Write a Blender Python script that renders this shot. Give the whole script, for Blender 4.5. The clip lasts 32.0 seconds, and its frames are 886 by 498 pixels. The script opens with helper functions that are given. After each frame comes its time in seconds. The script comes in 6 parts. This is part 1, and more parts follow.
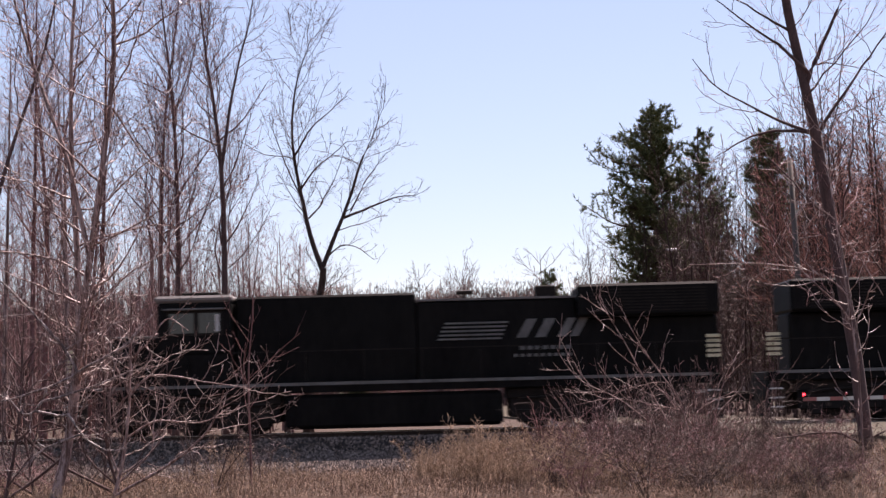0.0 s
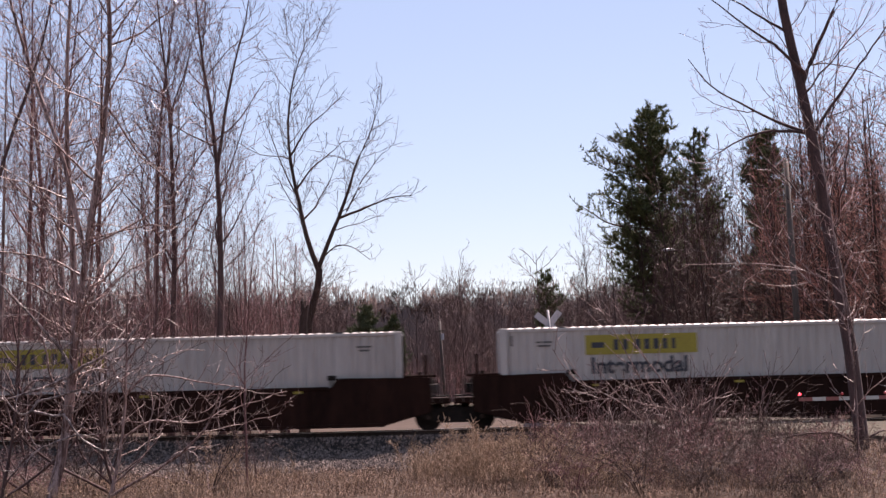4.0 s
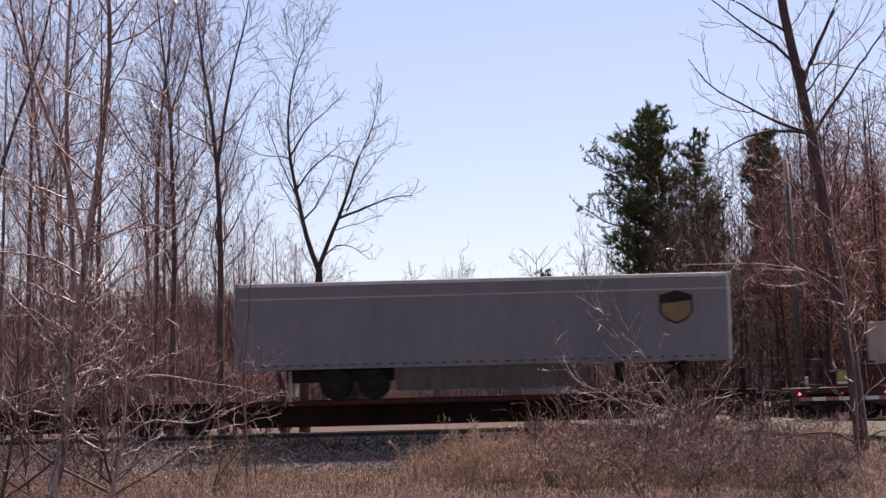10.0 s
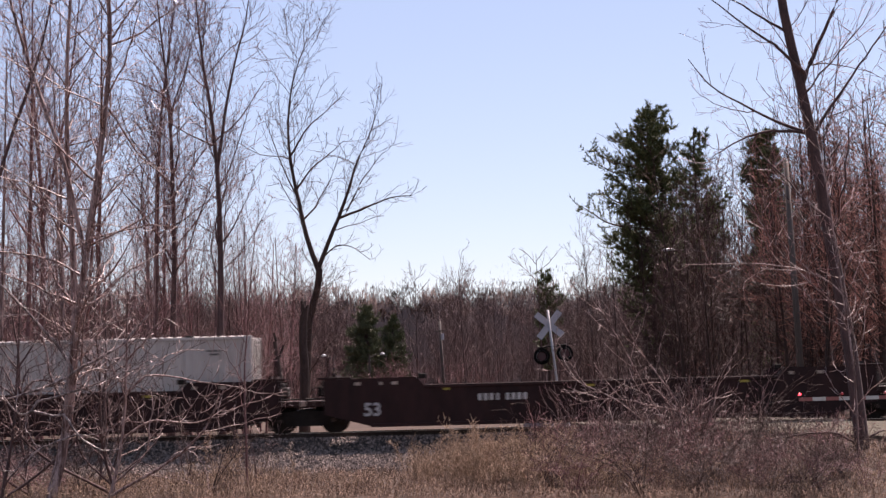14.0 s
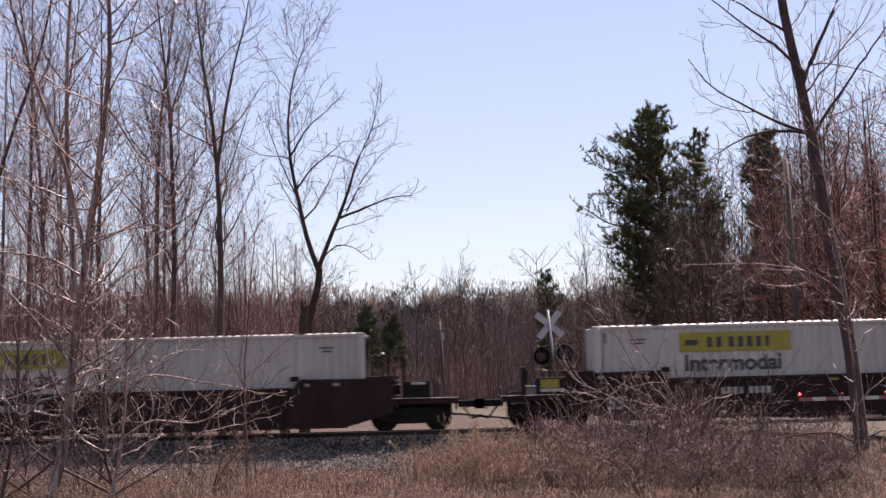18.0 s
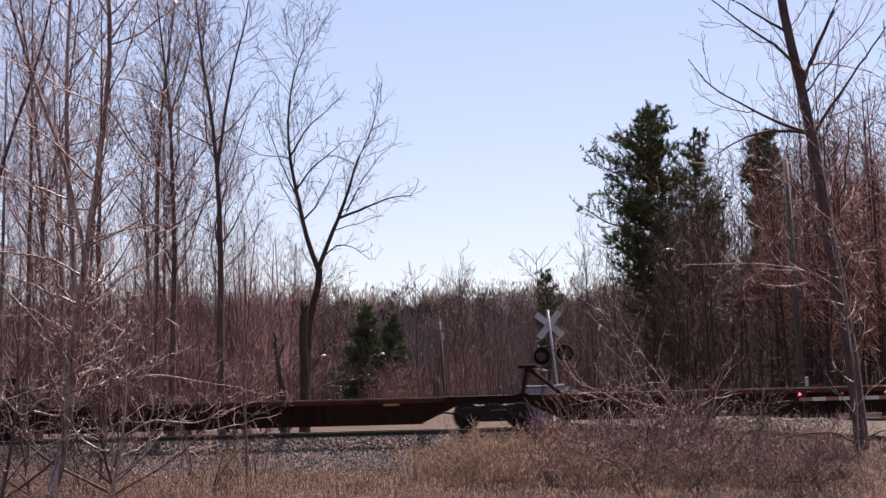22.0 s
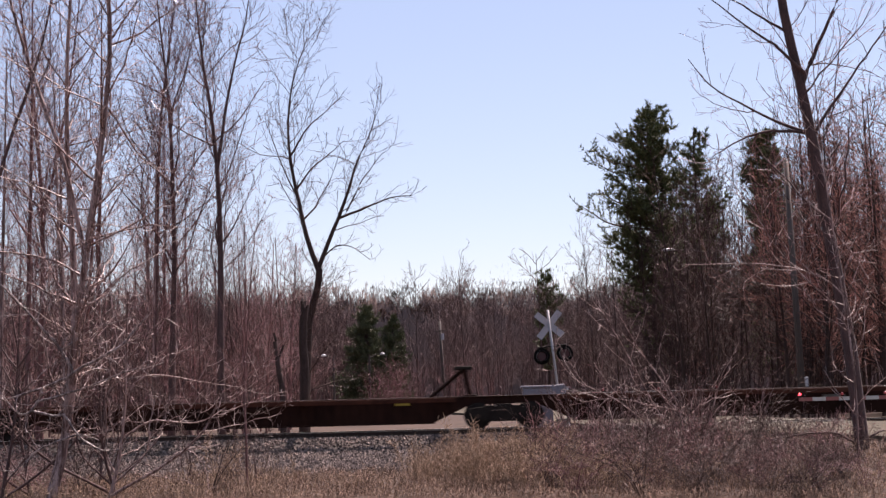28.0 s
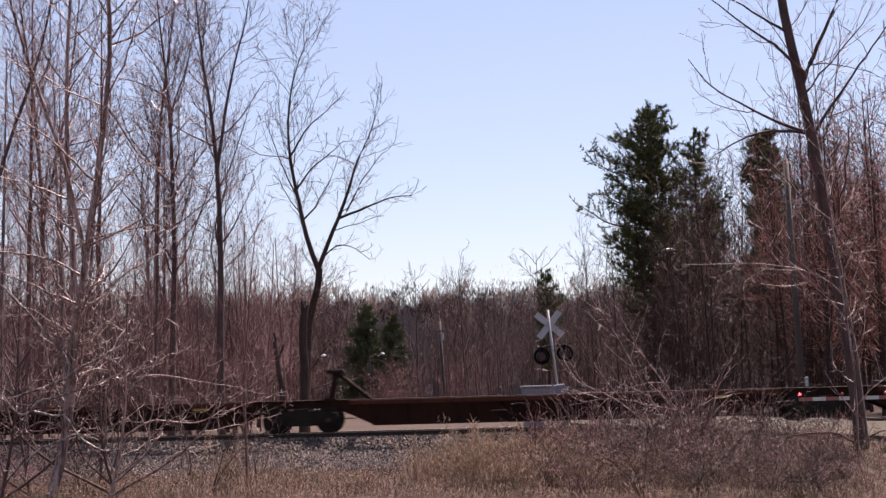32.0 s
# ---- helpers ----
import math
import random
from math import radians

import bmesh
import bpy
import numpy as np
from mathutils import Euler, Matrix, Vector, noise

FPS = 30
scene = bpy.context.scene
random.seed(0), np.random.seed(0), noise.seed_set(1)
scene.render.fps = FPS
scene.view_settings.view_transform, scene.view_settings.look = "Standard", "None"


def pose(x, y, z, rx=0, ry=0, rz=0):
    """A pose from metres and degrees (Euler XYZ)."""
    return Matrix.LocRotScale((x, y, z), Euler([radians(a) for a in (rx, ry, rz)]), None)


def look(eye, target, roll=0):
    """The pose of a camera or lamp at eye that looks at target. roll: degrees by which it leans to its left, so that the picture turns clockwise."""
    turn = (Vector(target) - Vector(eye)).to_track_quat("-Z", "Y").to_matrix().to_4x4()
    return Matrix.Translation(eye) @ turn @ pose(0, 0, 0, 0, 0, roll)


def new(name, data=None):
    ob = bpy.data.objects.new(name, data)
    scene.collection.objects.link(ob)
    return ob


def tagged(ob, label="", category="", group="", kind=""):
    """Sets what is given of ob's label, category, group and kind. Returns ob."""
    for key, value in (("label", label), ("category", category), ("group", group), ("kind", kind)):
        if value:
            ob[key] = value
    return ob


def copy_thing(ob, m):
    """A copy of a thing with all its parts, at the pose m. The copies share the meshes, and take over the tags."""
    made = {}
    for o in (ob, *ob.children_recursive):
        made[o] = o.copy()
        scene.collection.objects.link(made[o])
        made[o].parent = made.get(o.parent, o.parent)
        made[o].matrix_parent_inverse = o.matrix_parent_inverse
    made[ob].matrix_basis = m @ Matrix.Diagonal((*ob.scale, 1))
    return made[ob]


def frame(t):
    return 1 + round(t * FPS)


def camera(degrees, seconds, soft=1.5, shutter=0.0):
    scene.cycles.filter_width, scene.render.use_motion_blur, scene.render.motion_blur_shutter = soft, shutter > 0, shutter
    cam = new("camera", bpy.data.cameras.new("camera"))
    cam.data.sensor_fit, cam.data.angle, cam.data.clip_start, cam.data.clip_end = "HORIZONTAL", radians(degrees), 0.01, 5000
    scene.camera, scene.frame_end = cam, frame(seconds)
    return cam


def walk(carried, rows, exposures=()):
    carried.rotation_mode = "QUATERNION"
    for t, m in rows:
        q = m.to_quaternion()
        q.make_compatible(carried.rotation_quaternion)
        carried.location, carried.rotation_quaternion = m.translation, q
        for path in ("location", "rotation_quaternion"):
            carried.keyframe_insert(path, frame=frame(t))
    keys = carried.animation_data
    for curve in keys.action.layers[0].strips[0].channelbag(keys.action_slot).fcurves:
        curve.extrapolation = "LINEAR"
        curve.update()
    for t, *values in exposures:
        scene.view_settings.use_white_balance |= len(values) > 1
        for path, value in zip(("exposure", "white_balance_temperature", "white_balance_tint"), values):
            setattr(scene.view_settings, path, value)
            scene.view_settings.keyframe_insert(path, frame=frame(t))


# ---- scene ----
cam = camera(30.0, 32.0, soft=1.45, shutter=0.14)
EYE = (0.0, 0.0, 1.31)


def aim(turn):
    """The camera's pose, turned to its left by a small slope."""
    return look(EYE, (-100 * turn, 100, EYE[2] + 8.51), -1.5)


walk(cam, [(0.0, aim(0.0024)), (0.6, aim(0.0018)), (1.2, aim(0.0014)), (1.8, aim(0.0006)), (2.5, aim(0.0)), (3.5, aim(0.0)), (32.0, aim(0.0))],
     exposures=[(0.0, 1.53, 7000, 31), (1.5, 1.50, 7000, 31), (3.5, 1.45, 7000, 31), (32.0, 1.45, 7000, 31)])

# ---------------------------------------------------------------- light
SUN = Vector((0.28, 0.67, 1.0)).normalized()
world = bpy.data.worlds.new("sky")
scene.world = world
world.use_nodes = True
wn = world.node_tree
wn.nodes.clear()
sky = wn.nodes.new("ShaderNodeTexSky")
sky.sky_type, sky.sun_disc = "NISHITA", False
sky.sun_elevation = math.asin(SUN.z)
sky.sun_rotation = math.atan2(SUN.x, SUN.y)
sky.air_density, sky.dust_density, sky.ozone_density = 1.0, 0.08, 2.0
back = wn.nodes.new("ShaderNodeBackground")
back.inputs["Strength"].default_value = 0.048
wout = wn.nodes.new("ShaderNodeOutputWorld")
haze = wn.nodes.new("ShaderNodeMix")  # thin even haze over the clear sky
haze.data_type = "RGBA"
haze.inputs[0].default_value = 0.34
haze.inputs[7].default_value = (4.5, 6.0, 7.5, 1)
wn.links.new(sky.outputs[0], haze.inputs[6])
wn.links.new(haze.outputs[2], back.inputs[0])
wn.links.new(back.outputs[0], wout.inputs[0])
sun_data = bpy.data.lights.new("sun", "SUN")
sun_data.energy, sun_data.angle, sun_data.color = 5.3, radians(0.53), (1.0, 0.95, 0.88)
sun = new("sun", sun_data)
sun.matrix_world = look(SUN * 100, (0, 0, 0))


# ---------------------------------------------------------------- materials
def material(name, dark, light, scale=4.0, rough=0.7, metal=0.0, bump=0.3, stretch=(1, 1, 1), vary=0.0, island=0.0, fine=8.0, glow=0.0, gloss=0.5, ends=(0.34, 0.70)):
    """Colour between two tones by a coarse and a fine noise, with relief; vary and island change the value from piece to piece."""
    m = bpy.data.materials.new(name)
    m.use_nodes = True
    nt = m.node_tree
    N, L = nt.nodes.new, nt.links.new
    b = nt.nodes["Principled BSDF"]
    tc = N("ShaderNodeTexCoord")
    mp = N("ShaderNodeMapping")
    mp.inputs["Scale"].default_value = stretch
    L(tc.outputs["Object"], mp.inputs[0])
    n1, n2 = N("ShaderNodeTexNoise"), N("ShaderNodeTexNoise")
    for n, s, d in ((n1, scale, 5.0), (n2, scale * fine, 6.0)):
        n.inputs["Scale"].default_value, n.inputs["Detail"].default_value, n.inputs["Roughness"].default_value = s, d, 0.62
        L(mp.outputs[0], n.inputs["Vector"])
    mixn = N("ShaderNodeMath")
    mixn.operation = "MULTIPLY_ADD"
    L(n2.outputs["Fac"], mixn.inputs[0])
    mixn.inputs[1].default_value = 0.45
    half = N("ShaderNodeMath")
    half.operation = "MULTIPLY"
    L(n1.outputs["Fac"], half.inputs[0])
    half.inputs[1].default_value = 0.6
    L(half.outputs[0], mixn.inputs[2])
    ramp = N("ShaderNodeValToRGB")
    ramp.color_ramp.elements[0].position, ramp.color_ramp.elements[1].position = ends
    ramp.color_ramp.elements[0].color, ramp.color_ramp.elements[1].color = (*dark, 1), (*light, 1)
    L(mixn.outputs[0], ramp.inputs[0])
    colour = ramp.outputs[0]
    for amount, node, socket in ((vary, "ShaderNodeObjectInfo", "Random"), (island, "ShaderNodeNewGeometry", "Random Per Island")):
        if amount:
            src, rng, hsv = N(node), N("ShaderNodeMapRange"), N("ShaderNodeHueSaturation")
            rng.inputs["To Min"].default_value, rng.inputs["To Max"].default_value = 1 - amount, 1 + amount
            L(src.outputs[socket], rng.inputs["Value"])
            L(rng.outputs[0], hsv.inputs["Value"])
            L(colour, hsv.inputs["Color"])
            colour = hsv.outputs[0]
    L(colour, b.inputs["Base Color"])
    b.inputs["Roughness"].default_value, b.inputs["Metallic"].default_value = rough, metal
    b.inputs["Specular IOR Level"].default_value = gloss
    if bump:
        bp = N("ShaderNodeBump")
        bp.inputs["Strength"].default_value, bp.inputs["Distance"].default_value = bump, 0.02
        L(mixn.outputs[0], bp.inputs["Height"])
        L(bp.outputs[0], b.inputs["Normal"])
    if glow:
        b.inputs["Emission Color"].default_value = (*light, 1)
        b.inputs["Emission Strength"].default_value = glow
    return m


BARK = material("grey brown bark", (0.066, 0.031, 0.02834), (0.205, 0.106, 0.10028), 6, 0.9, bump=0.5, stretch=(1, 1, 0.3), vary=0.22, gloss=0.25)
# sunlit strips on the boughs are put into the colour as pale patches
BARK_SUN_PATCHED = material("pale bark with painted sunlit patches", (0.055, 0.032, 0.0275), (0.36, 0.275, 0.2508), 2.4, 0.45, bump=0.5, stretch=(4.5, 4.5, 0.28), vary=0.1, gloss=0.6, fine=5, ends=(0.48, 0.58))
TWIG = material("brown twig bark", (0.1, 0.047, 0.04578), (0.245, 0.126, 0.12317), 3, 0.5, bump=0, vary=0.25, island=0.3, gloss=0.25)
# bright sunlit lengths of twig are painted in as sharp pale patches
TWIG_SUN_PATCHED = material("pale twig bark with painted sunlit patches", (0.075, 0.042, 0.0374), (0.45, 0.325, 0.2948), 1.8, 0.35, bump=0, island=0.35, gloss=0.35, fine=4, ends=(0.46, 0.60))
TWIG_RED = material("reddish budding twigs", (0.114, 0.0418, 0.0342), (0.266, 0.1178, 0.09272), 3, 0.8, bump=0, vary=0.25, island=0.3, gloss=0.25)
NEEDLE = material("dark green pine needles", (0.029, 0.039, 0.0145), (0.13, 0.14, 0.055), 1.2, 0.6, bump=0, island=0.4, gloss=0.15)
SPRUCE = material("blue green spruce needles", (0.046, 0.061, 0.034), (0.145, 0.155, 0.082), 1.2, 0.6, bump=0, island=0.4, gloss=0.1)
SOIL = material("dry soil with dead grass", (0.024, 0.0152, 0.0112), (0.064, 0.0425, 0.031), 0.35, 0.95, bump=0.8, fine=14, gloss=0.12)
GRAVEL_BED = material("grey ballast bed", (0.01719, 0.01425, 0.01277), (0.05895, 0.04912, 0.04421), 5, 0.95, bump=1.0, fine=5, gloss=0.12)
STONE = material("grey crushed stone", (0.015, 0.0112, 0.0098), (0.25, 0.198, 0.173), 9, 0.9, bump=0.3, island=0.7, gloss=0.12)
ASPHALT = material("worn grey asphalt", (0.05895, 0.05305, 0.04421), (0.1007, 0.09132, 0.07466), 0.8, 1.0, bump=0.4, fine=60, gloss=0.0)
SAND = material("pale gravel shoulder", (0.07371, 0.05305, 0.03635), (0.1326, 0.1007, 0.0712), 0.7, 1.0, bump=0.6, fine=25, gloss=0.0)
DRY = material("dry tan weeds", (0.155, 0.101, 0.066), (0.39, 0.278, 0.2), 1.5, 0.85, bump=0, island=0.45, gloss=0.12)
RAIL = material("rusty steel rail", (0.02, 0.0115, 0.0082), (0.052, 0.031, 0.0225), 6, 0.6, 0.5)
RAILTOP = material("polished rail head", (0.35, 0.34, 0.33), (0.55, 0.53, 0.5), 6, 0.3, 1.0, bump=0)
TIE = material("creosoted wooden tie", (0.0238, 0.01904, 0.01632), (0.0748, 0.05984, 0.0476), 5, 0.9, stretch=(1, 0.2, 1), vary=0.2)
CONCRETE = material("grey concrete panel", (0.09826, 0.09187, 0.08106), (0.1572, 0.1474, 0.1302), 2, 1.0, bump=0.3, gloss=0.0)
BLACK = material("grimy black locomotive paint", (0.003, 0.003, 0.003), (0.01, 0.009, 0.0085), 0.8, 0.6, bump=0.1, stretch=(1, 1, 0.3), gloss=0.05)
GRIME = material("dark greasy steel", (0.00496, 0.00372, 0.0031), (0.02108, 0.01612, 0.01364), 3, 0.8, 0.2, gloss=0.2)
ROOFGREY = material("grey roof paint", (0.095, 0.082, 0.075), (0.165, 0.145, 0.134), 1.2, 0.7)
WHITE = material("dirty white paint", (0.3034, 0.289, 0.2709), (0.4769, 0.4624, 0.4407), 1.5, 0.55, bump=0.05, stretch=(1, 1, 0.25))
BOXWHITE = material("weathered white container paint", (0.3096, 0.2778, 0.2546), (0.4489, 0.4091, 0.3784), 0.5, 0.5, bump=0.05, stretch=(1, 1, 0.2), vary=0.06)
BOXTAN = material("weathered beige container paint", (0.2074, 0.1591, 0.1267), (0.3197, 0.2483, 0.2006), 0.5, 0.55, bump=0.05, stretch=(1, 1, 0.2), vary=0.08)
BOXGREEN = material("dark green container paint", (0.0048, 0.02, 0.0062), (0.0115, 0.039, 0.013), 0.6, 0.6, bump=0.05, stretch=(1, 1, 0.2), gloss=0.25)
TRAILERGREY = material("grey trailer paint", (0.092, 0.081, 0.092), (0.138, 0.124, 0.138), 0.4, 0.45, bump=0.03, stretch=(1, 1, 0.2))
YELLOW = material("yellow sign paint", (0.2142, 0.1683, 0.0102), (0.306, 0.2448, 0.0204), 2, 0.5, bump=0)
GOLD = material("dull gold paint", (0.11, 0.066, 0.018), (0.17, 0.105, 0.03), 2, 0.5, bump=0)
INK = material("dark blue lettering paint", (0.01, 0.011, 0.0175), (0.025, 0.0275, 0.04), 3, 0.5, bump=0)
RUSTRED = material("weathered red brown car paint", (0.02763, 0.0085, 0.00646), (0.07437, 0.02295, 0.01534), 0.7, 0.7, bump=0.2, stretch=(1, 1, 0.3), vary=0.1, gloss=0.2)
MAROON = material("dark maroon car paint", (0.0115, 0.0045, 0.0044), (0.0335, 0.0122, 0.0110), 0.7, 0.7, bump=0.2, stretch=(1, 1, 0.3), vary=0.1, gloss=0.2)
BROWN = material("dark brown car paint", (0.0095, 0.0042, 0.0031), (0.03, 0.0125, 0.0088), 0.7, 0.7, bump=0.2, stretch=(1, 1, 0.3), vary=0.1, gloss=0.06)
PINK = material("faded pink spray paint", (0.06, 0.018, 0.023), (0.115, 0.046, 0.049), 1.2, 0.6, bump=0)
TEAL = material("faded blue spray paint", (0.018, 0.034, 0.042), (0.042, 0.064, 0.075), 1.2, 0.6, bump=0)
GALV = material("galvanised steel", (0.30, 0.30, 0.31), (0.48, 0.48, 0.49), 5, 0.45, 0.6, bump=0.05)
POLEWOOD = material("weathered grey pole wood", (0.03978, 0.03085, 0.02635), (0.09792, 0.07854, 0.06851), 3, 0.9, stretch=(1, 1, 0.1))
SIGNGREY = material("bare aluminium sign back", (0.25, 0.245, 0.245), (0.36, 0.35, 0.35), 2, 0.5, 0.3, bump=0)
CREAM = material("worn cream reflective paint", (0.36, 0.31, 0.19), (0.52, 0.46, 0.32), 3, 0.5, bump=0)
BLADE = material("dull grey sign back", (0.27, 0.26, 0.28), (0.37, 0.36, 0.385), 2, 0.6, bump=0)
CABINET = material("weathered grey enamel", (0.12, 0.115, 0.14), (0.19, 0.185, 0.215), 2, 0.6, bump=0.02)
HOOD = material("dull grey lamp hood", (0.045, 0.038, 0.044), (0.095, 0.08, 0.092), 4, 0.7, bump=0)
DARKLENS = material("unlit red lens", (0.055, 0.006, 0.010), (0.09, 0.010, 0.015), 5, 0.4, bump=0)
REDLIGHT = material("lit red lens", (0.9, 0.02, 0.02), (1.0, 0.03, 0.04), 5, 0.3, bump=0, glow=3.0)
REDDIM = material("faint red lens", (0.04, 0.006, 0.007), (0.07, 0.008, 0.009), 5, 0.3, bump=0, glow=0.9)
TWIG_FAR = material("dull brown far twigs", (0.046, 0.0265, 0.0244), (0.122, 0.074, 0.06902), 3, 0.8, bump=0, island=0.3, gloss=0.2)
REDPAINT = material("red reflective stripe", (0.17, 0.05, 0.045), (0.26, 0.08, 0.07), 4, 0.5, bump=0)
LAMPWHITE = material("white lamp housing", (0.3, 0.3, 0.32), (0.42, 0.42, 0.44), 5, 0.35, bump=0)
RUBBER = material("black tyre rubber", (0.006, 0.006, 0.006), (0.016, 0.015, 0.014), 5, 0.9, gloss=0.15)
GLASS = material("dark cab window glass", (0.006, 0.007, 0.008), (0.014, 0.016, 0.018), 3, 0.12, bump=0)
FARWOOD = material("far brown woods", (0.098, 0.069, 0.06), (0.175, 0.125, 0.11), 1.6, 0.95, bump=0.6, stretch=(1, 1, 0.12), gloss=0.1, fine=4)
TWIG_DARK = material("dark brown twigs", (0.029, 0.013, 0.0106), (0.082, 0.04, 0.034), 3, 0.6, bump=0, island=0.3, gloss=0.25)
LOGOGREY = material("worn grey lettering paint", (0.049, 0.0462, 0.0434), (0.133, 0.126, 0.119), 1.5, 0.7, bump=0.05, stretch=(1, 1, 0.25))
BARK_MID = material("brown furrowed bark", (0.028, 0.015, 0.01375), (0.118, 0.066, 0.0605), 6, 0.9, bump=0.6, stretch=(1, 1, 0.3), vary=0.1)
RUSTRAIL = material("rusty brown side rail", (0.026, 0.0095, 0.0065), (0.07, 0.026, 0.017), 1.2, 0.7, bump=0.2, stretch=(1, 1, 0.4), vary=0.1, gloss=0.06)
# long pale streaks paint the sunlit side of trunks into the bark colour
BARK_SUN_STREAKED = material("brown bark with painted sunlit streaks", (0.085, 0.042, 0.0341), (0.36, 0.25, 0.2255), 2.4, 0.55, bump=0.5, stretch=(4.5, 4.5, 0.22), vary=0.1, gloss=0.25, fine=5, ends=(0.47, 0.60))
DULL = material("matted dull dead grass", (0.055, 0.034, 0.0255), (0.215, 0.142, 0.106), 0.8, 0.9, bump=0, island=0.4, gloss=0.1)
BARK_DARK = material("dark brown bark", (0.0205, 0.0122, 0.01), (0.075, 0.0455, 0.038), 6, 0.9, bump=0.5, stretch=(1, 1, 0.3), vary=0.15, gloss=0.25)


# ---------------------------------------------------------------- mesh tools
def mesh_of(name, co, quads, mat, smooth=True):
    """A mesh from arrays of places and of equal-sided faces."""
    me = bpy.data.meshes.new(name)
    co, quads = np.asarray(co, np.float32).reshape(-1, 3), np.asarray(quads, np.int32)
    k = quads.shape[1]
    me.vertices.add(len(co))
    me.vertices.foreach_set("co", co.ravel())
    me.loops.add(quads.size)
    me.loops.foreach_set("vertex_index", quads.ravel())
    me.polygons.add(len(quads))
    me.polygons.foreach_set("loop_start", np.arange(0, quads.size, k, dtype=np.int32))
    me.polygons.foreach_set("use_smooth", np.full(len(quads), smooth))
    me.materials.append(mat)
    me.update(calc_edges=True)
    return me


def hang(ob, parent):
    ob.parent = parent
    return ob


def piece(name, me, parent, label="", at=None):
    ob = hang(new(name, me), parent)
    if at is not None:
        ob.matrix_basis = at
    return tagged(ob, label=label)


def part(name, bm, mat, parent, label="", at=None, smooth=False):
    me = bpy.data.meshes.new(name)
    bm.to_mesh(me)
    bm.free()
    me.materials.append(mat)
    if smooth:
        me.polygons.foreach_set("use_smooth", np.full(len(me.polygons), True))
    return piece(name, me, parent, label, at)


def box(bm, x0, x1, y0, y1, z0, z1, bevel=0.0):
    made = bmesh.ops.create_cube(bm, size=1.0, matrix=Matrix.LocRotScale(((x0 + x1) / 2, (y0 + y1) / 2, (z0 + z1) / 2), None, (x1 - x0, y1 - y0, z1 - z0)))
    if bevel:
        edges = {e for v in made["verts"] for e in v.link_edges}
        bmesh.ops.bevel(bm, geom=list(edges), offset=bevel, segments=1, affect="EDGES")
    return bm


def boxes(*dims, bevel=0.0):
    bm = bmesh.new()
    for d in dims:
        box(bm, *d, bevel=bevel)
    return bm


def rod(bm, a, b, r, r2=None, sides=8):
    a, b = Vector(a), Vector(b)
    m = Matrix.Translation((a + b) / 2) @ (b - a).to_track_quat("Z", "Y").to_matrix().to_4x4()
    bmesh.ops.create_cone(bm, cap_ends=True, segments=sides, radius1=r, radius2=r if r2 is None else r2, depth=(b - a).length, matrix=m)
    return bm


def rods(*items, sides=8):
    bm = bmesh.new()
    for a, b, r in items:
        rod(bm, a, b, r, sides=sides)
    return bm


def outline(bm, pts, y0, y1):
    """A plate with the given outline in x and z, from y0 to y1."""
    lo = [bm.verts.new((x, y0, z)) for x, z in pts]
    hi = [bm.verts.new((x, y1, z)) for x, z in pts]
    n = len(pts)
    bm.faces.new(lo)
    bm.faces.new(hi[::-1])
    for i in range(n):
        bm.faces.new((lo[i], hi[i], hi[(i + 1) % n], lo[(i + 1) % n]))
    bmesh.ops.recalc_face_normals(bm, faces=bm.faces)
    return bm


def bars(name, dims, mat, parent, label=""):
    """Flat painted bars, each a part of its own."""
    for d in dims:
        part(name, boxes(d), mat, parent, label)


def lettering(words, size, mat, name="lettering"):
    """Flat lettering as a mesh, facing -y, from its left foot."""
    cu = bpy.data.curves.new(name, "FONT")
    cu.body, cu.size, cu.extrude, cu.offset = words, size, 0.004, 0.028 * size
    ob = bpy.data.objects.new(name, cu)
    scene.collection.objects.link(ob)
    me = bpy.data.meshes.new_from_object(ob.evaluated_get(bpy.context.evaluated_depsgraph_get()))
    bpy.data.objects.remove(ob)
    me.transform(Matrix.Rotation(radians(90), 4, "X"))
    me.materials.clear()
    me.materials.append(mat)
    return me


# ---------------------------------------------------------------- bare wood
def tube(P, R, sides):
    """Tubes along B lines of K places each: places and quads."""
    B, K, _ = P.shape
    T = np.gradient(P, axis=1)
    T /= np.linalg.norm(T, axis=2, keepdims=True) + 1e-9
    ref = np.where(np.abs(T[..., 2:3]) > 0.9, np.array([1.0, 0, 0]), np.array([0, 0, 1.0]))
    U = np.cross(T, ref)
    U /= np.linalg.norm(U, axis=2, keepdims=True) + 1e-9
    V = np.cross(T, U)
    a = np.arange(sides) * 2 * np.pi / sides
    ring = U[:, :, None, :] * np.cos(a)[None, None, :, None] + V[:, :, None, :] * np.sin(a)[None, None, :, None]
    co = P[:, :, None, :] + ring * R[:, :, None, None]
    idx = np.arange(B * K * sides).reshape(B, K, sides)
    nxt = np.roll(idx, -1, axis=2)
    q = np.stack([idx[:, :-1], nxt[:, :-1], nxt[:, 1:], idx[:, 1:]], axis=-1)
    return co.reshape(-1, 3), q.reshape(-1, 4)


def joined(groups, sides):
    cos, qs, n = [], [], 0
    for (P, R), s in zip(groups, sides):
        if len(P):
            c, q = tube(P, R, s)
            cos.append(c)
            qs.append(q + n)
            n += len(c)
    return np.concatenate(cos), np.concatenate(qs)


